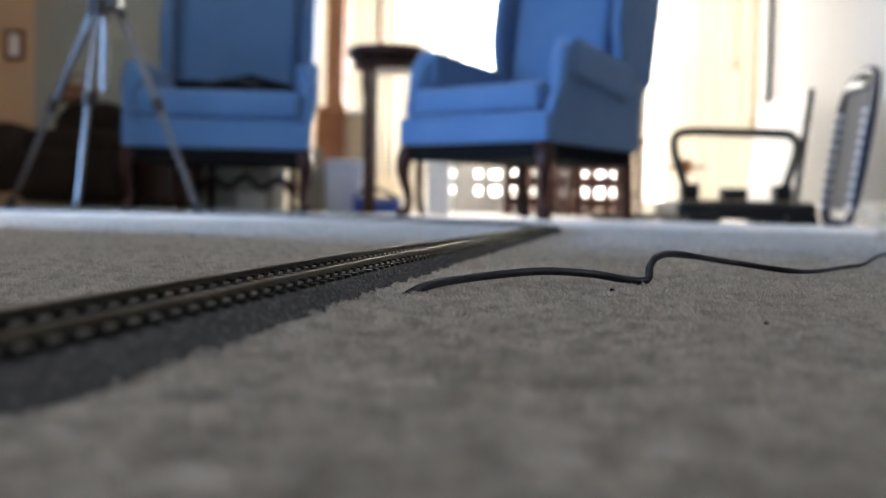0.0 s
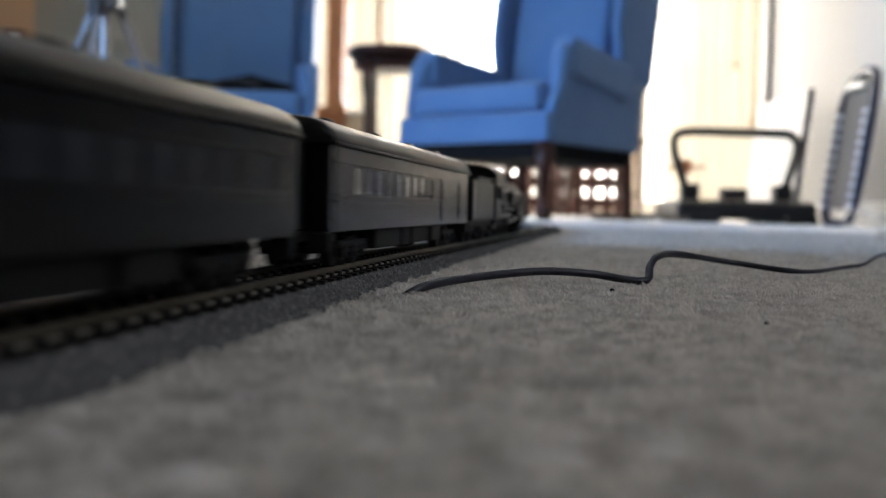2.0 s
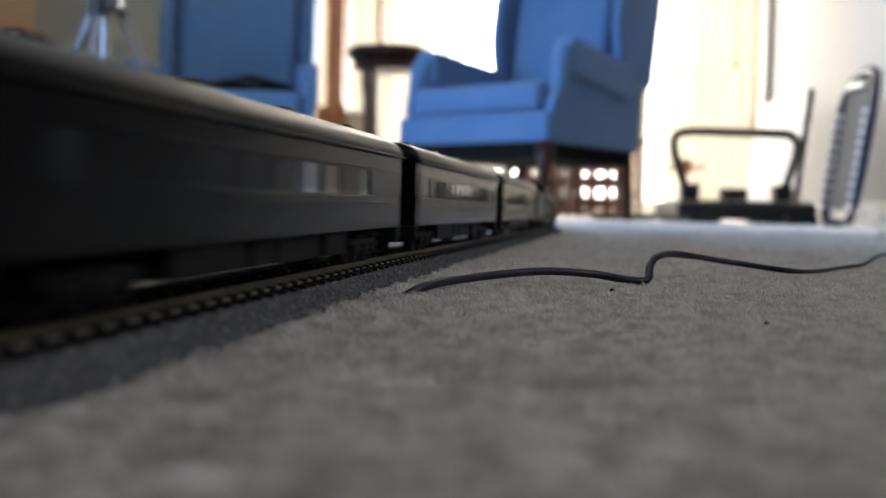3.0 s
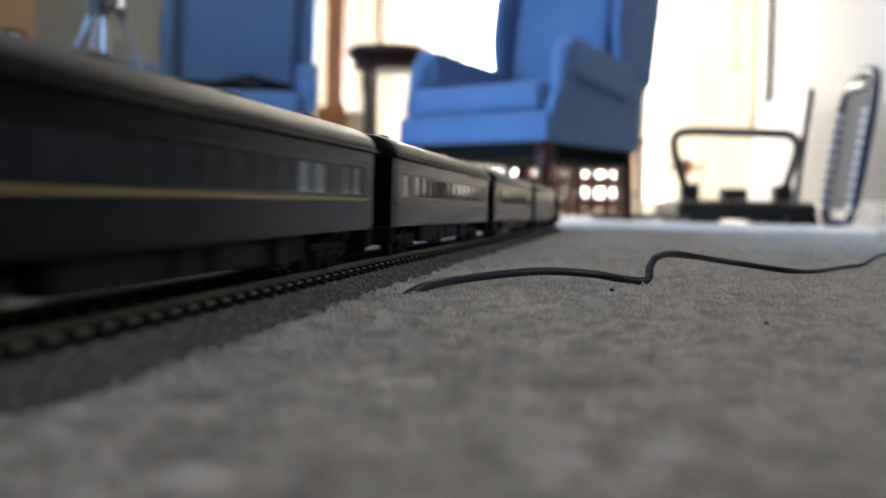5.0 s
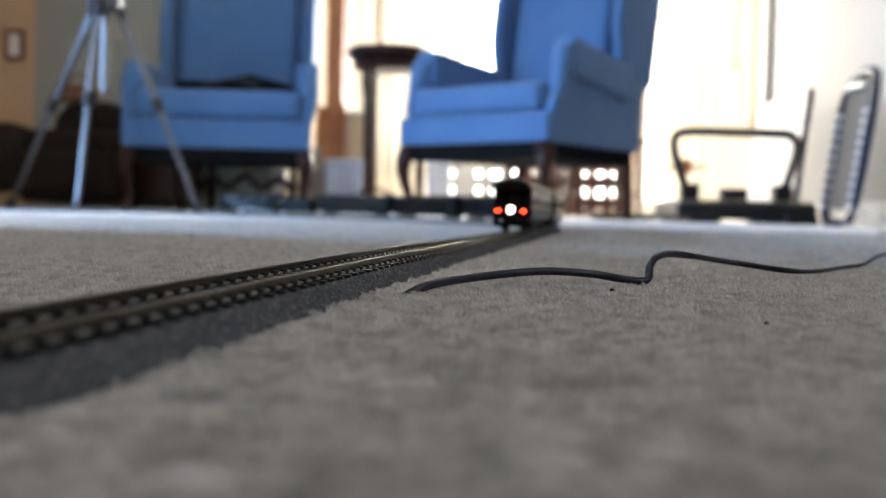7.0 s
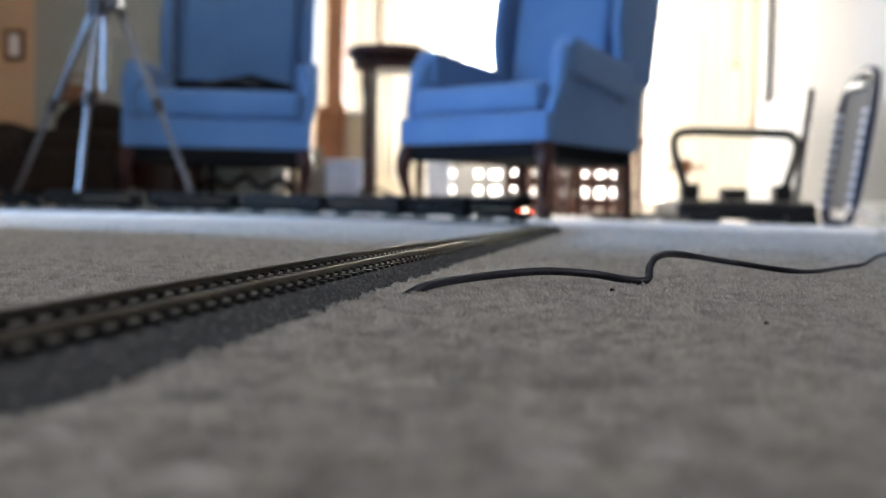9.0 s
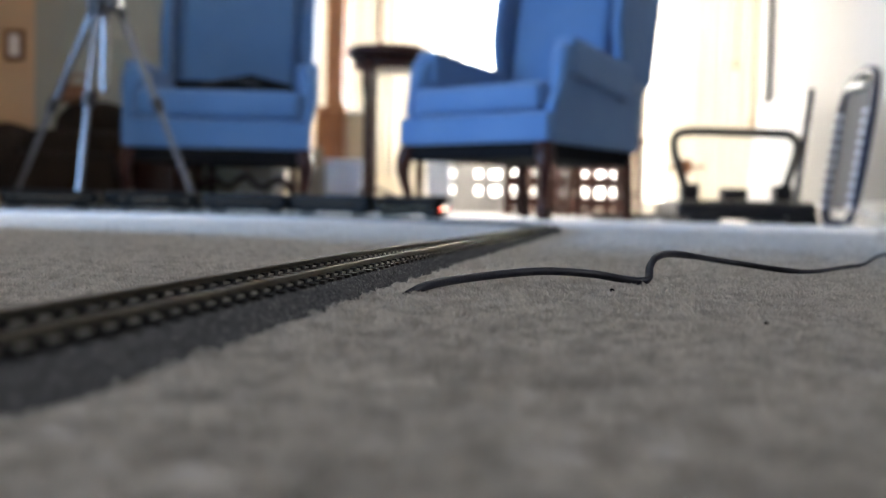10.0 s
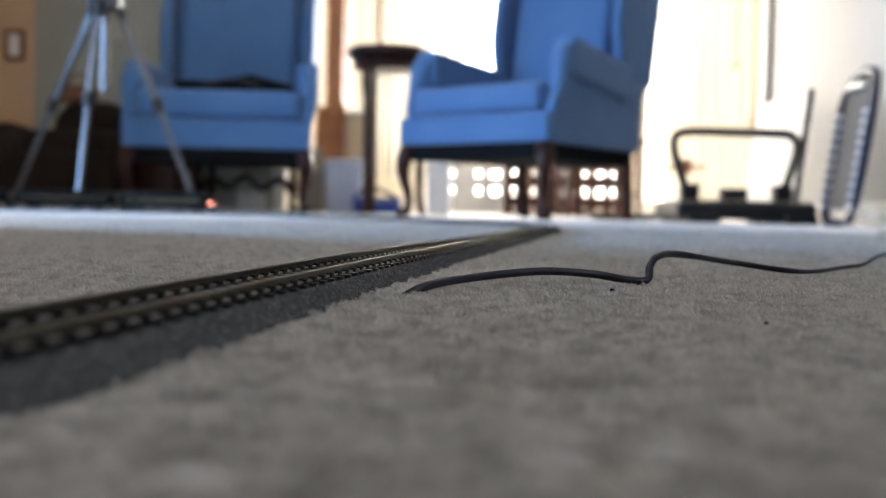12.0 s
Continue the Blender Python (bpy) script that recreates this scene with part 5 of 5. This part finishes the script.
def make_track():
    t = thing("model_railway_track", "model railway track with black ties on a dark ballast bed", "railway track")
    bed = [(-0.0205, -0.0105), (-0.0156, -0.0036), (0.0156, -0.0036), (0.0205, -0.0105)]
    b = part("roadbed", swept(bed, -2.4, 5.3, 0.02), BALLAST, t, "dark speckled ballast roadbed")
    for s in (-1, 1):
        part("rail", swept(rail_outline(s * 0.0092), -2.4, 5.3, 0.02), RAIL, t, "tarnished nickel rail")
        for k in (-1, 1):
            # Strip of lighter metal: the gleam on the rail foot, put into the colour.
            part("rail_foot", swept([(s * 0.0092 + k * 0.0010, -0.00245), (s * 0.0092 + k * 0.0010, -0.00210), (s * 0.0092 + k * 0.0019, -0.00222), (s * 0.0092 + k * 0.0019, -0.0026)][::k], -0.3, 2.0, 0.02), FOOT_GLEAM, t, "nickel rail foot strip, lighter to paint in its gleam")
    # loose grain on the near shoulder
    rs = np.random.RandomState(8)
    verts, faces = [], []
    for _ in range(14000):
        u = rs.uniform(0.08, 1.3)
        side = rs.choice((-1, 1), p=(0.25, 0.75)) * rs.uniform(0.0146, 0.0202)
        z = -0.0036 - max(abs(side) - 0.0156, 0) / 0.0049 * 0.0069
        r = rs.uniform(0.0002, 0.0005)
        c = on_line(u, side, z)
        k = len(verts)
        for d in ((1, 0, 0), (-1, 0, 0), (0, 1, 0), (0, -1, 0), (0, 0, 1), (0, 0, -1)):
            verts.append((c.x + d[0] * r * rs.uniform(0.7, 1.3), c.y + d[1] * r, c.z + d[2] * r * rs.uniform(0.6, 1.2)))
        for f in ((0, 2, 4), (2, 1, 4), (1, 3, 4), (3, 0, 4), (2, 0, 5), (1, 2, 5), (3, 1, 5), (0, 3, 5)):
            faces.append(tuple(k + i for i in f))
    me = bpy.data.meshes.new("ballast_grain")
    me.from_pydata(verts, [], faces)
    me.materials.append(GRAIN)
    g = new("ballast_grain", me)
    g.parent = b
    tagged(g, kind="stuff")
    me = mesh_from("tie", tie_mesh(), TIE)
    first, last = int(0.05 / TIE_PITCH), int(1.55 / TIE_PITCH)
    for i in range(int(-0.3 / TIE_PITCH), int(3.8 / TIE_PITCH)):
        if first <= i < last:
            ob = new("tie", me)
            ob.parent = t
            ob.matrix_basis = line_pose((i + 0.5) * TIE_PITCH)
    src = tie_mesh()
    vs = [v.co.copy() for v in src.verts]
    fs = [[v.index for v in f.verts] for f in src.faces]
    src.free()
    verts, faces = [], []
    for i in range(int(-0.3 / TIE_PITCH), int(3.8 / TIE_PITCH)):
        if not first <= i < last:
            m = line_pose((i + 0.5) * TIE_PITCH)
            k = len(verts)
            verts += [m @ v for v in vs]
            faces += [[k + j for j in f] for f in fs]
    me = bpy.data.meshes.new("tie_strip")
    me.from_pydata([tuple(v) for v in verts], [], faces)
    me.materials.append(TIE)
    ob = new("tie_strip", me)
    ob.parent = t
    tagged(ob, kind="stuff")


make_track()

# ---- what moves ----
SPEED = 0.42


def tail(t):
    """Where the end of the last carriage is on the line, in metres."""
    return 0.305 + SPEED * (t - 5.5)


def on_track(u, base):
    a, b = on_line(u - base / 2), on_line(u + base / 2)
    c, d = (a + b) / 2, b - a
    return pose(c.x, c.y, c.z, math.degrees(math.atan2(d.z, d.xy.length)), 0, -math.degrees(math.atan2(d.x, d.y)))


def motions():
    times = [i / 10 for i in range(121)]
    for ob, centre, base in ((observation, 0.137, 0.184), (coach_c, 0.137 + PITCH_CAR, 0.184), (coach_b, 0.137 + 2 * PITCH_CAR, 0.184),
                             (lounge, 0.137 + 3 * PITCH_CAR, 0.184), (coach, 0.137 + 4 * PITCH_CAR, 0.184), (combine, 0.137 + 5 * PITCH_CAR, 0.184),
                             (tender_car, 1.810, 0.056), (engine, 1.952, 0.10)):
        walk(ob, [(t, on_track(tail(t) + centre, base)) for t in times])
    ticks = [i / 30 for i in range(361)]
    step = math.degrees(SPEED / 30 / DRIVER_R)
    for d in engine_drivers:
        y = d.matrix_basis.translation.y
        walk(d, [(t, pose(0, y, DRIVER_R, -step * i)) for i, t in enumerate(ticks)])
    for k, r in enumerate(engine_rods):
        walk(r, [(t, pose(0, 0.0048 * math.sin(radians(step * i + 90 * k)), DRIVER_R + 0.0048 * math.cos(radians(step * i + 90 * k)))) for i, t in enumerate(ticks)])


motions()
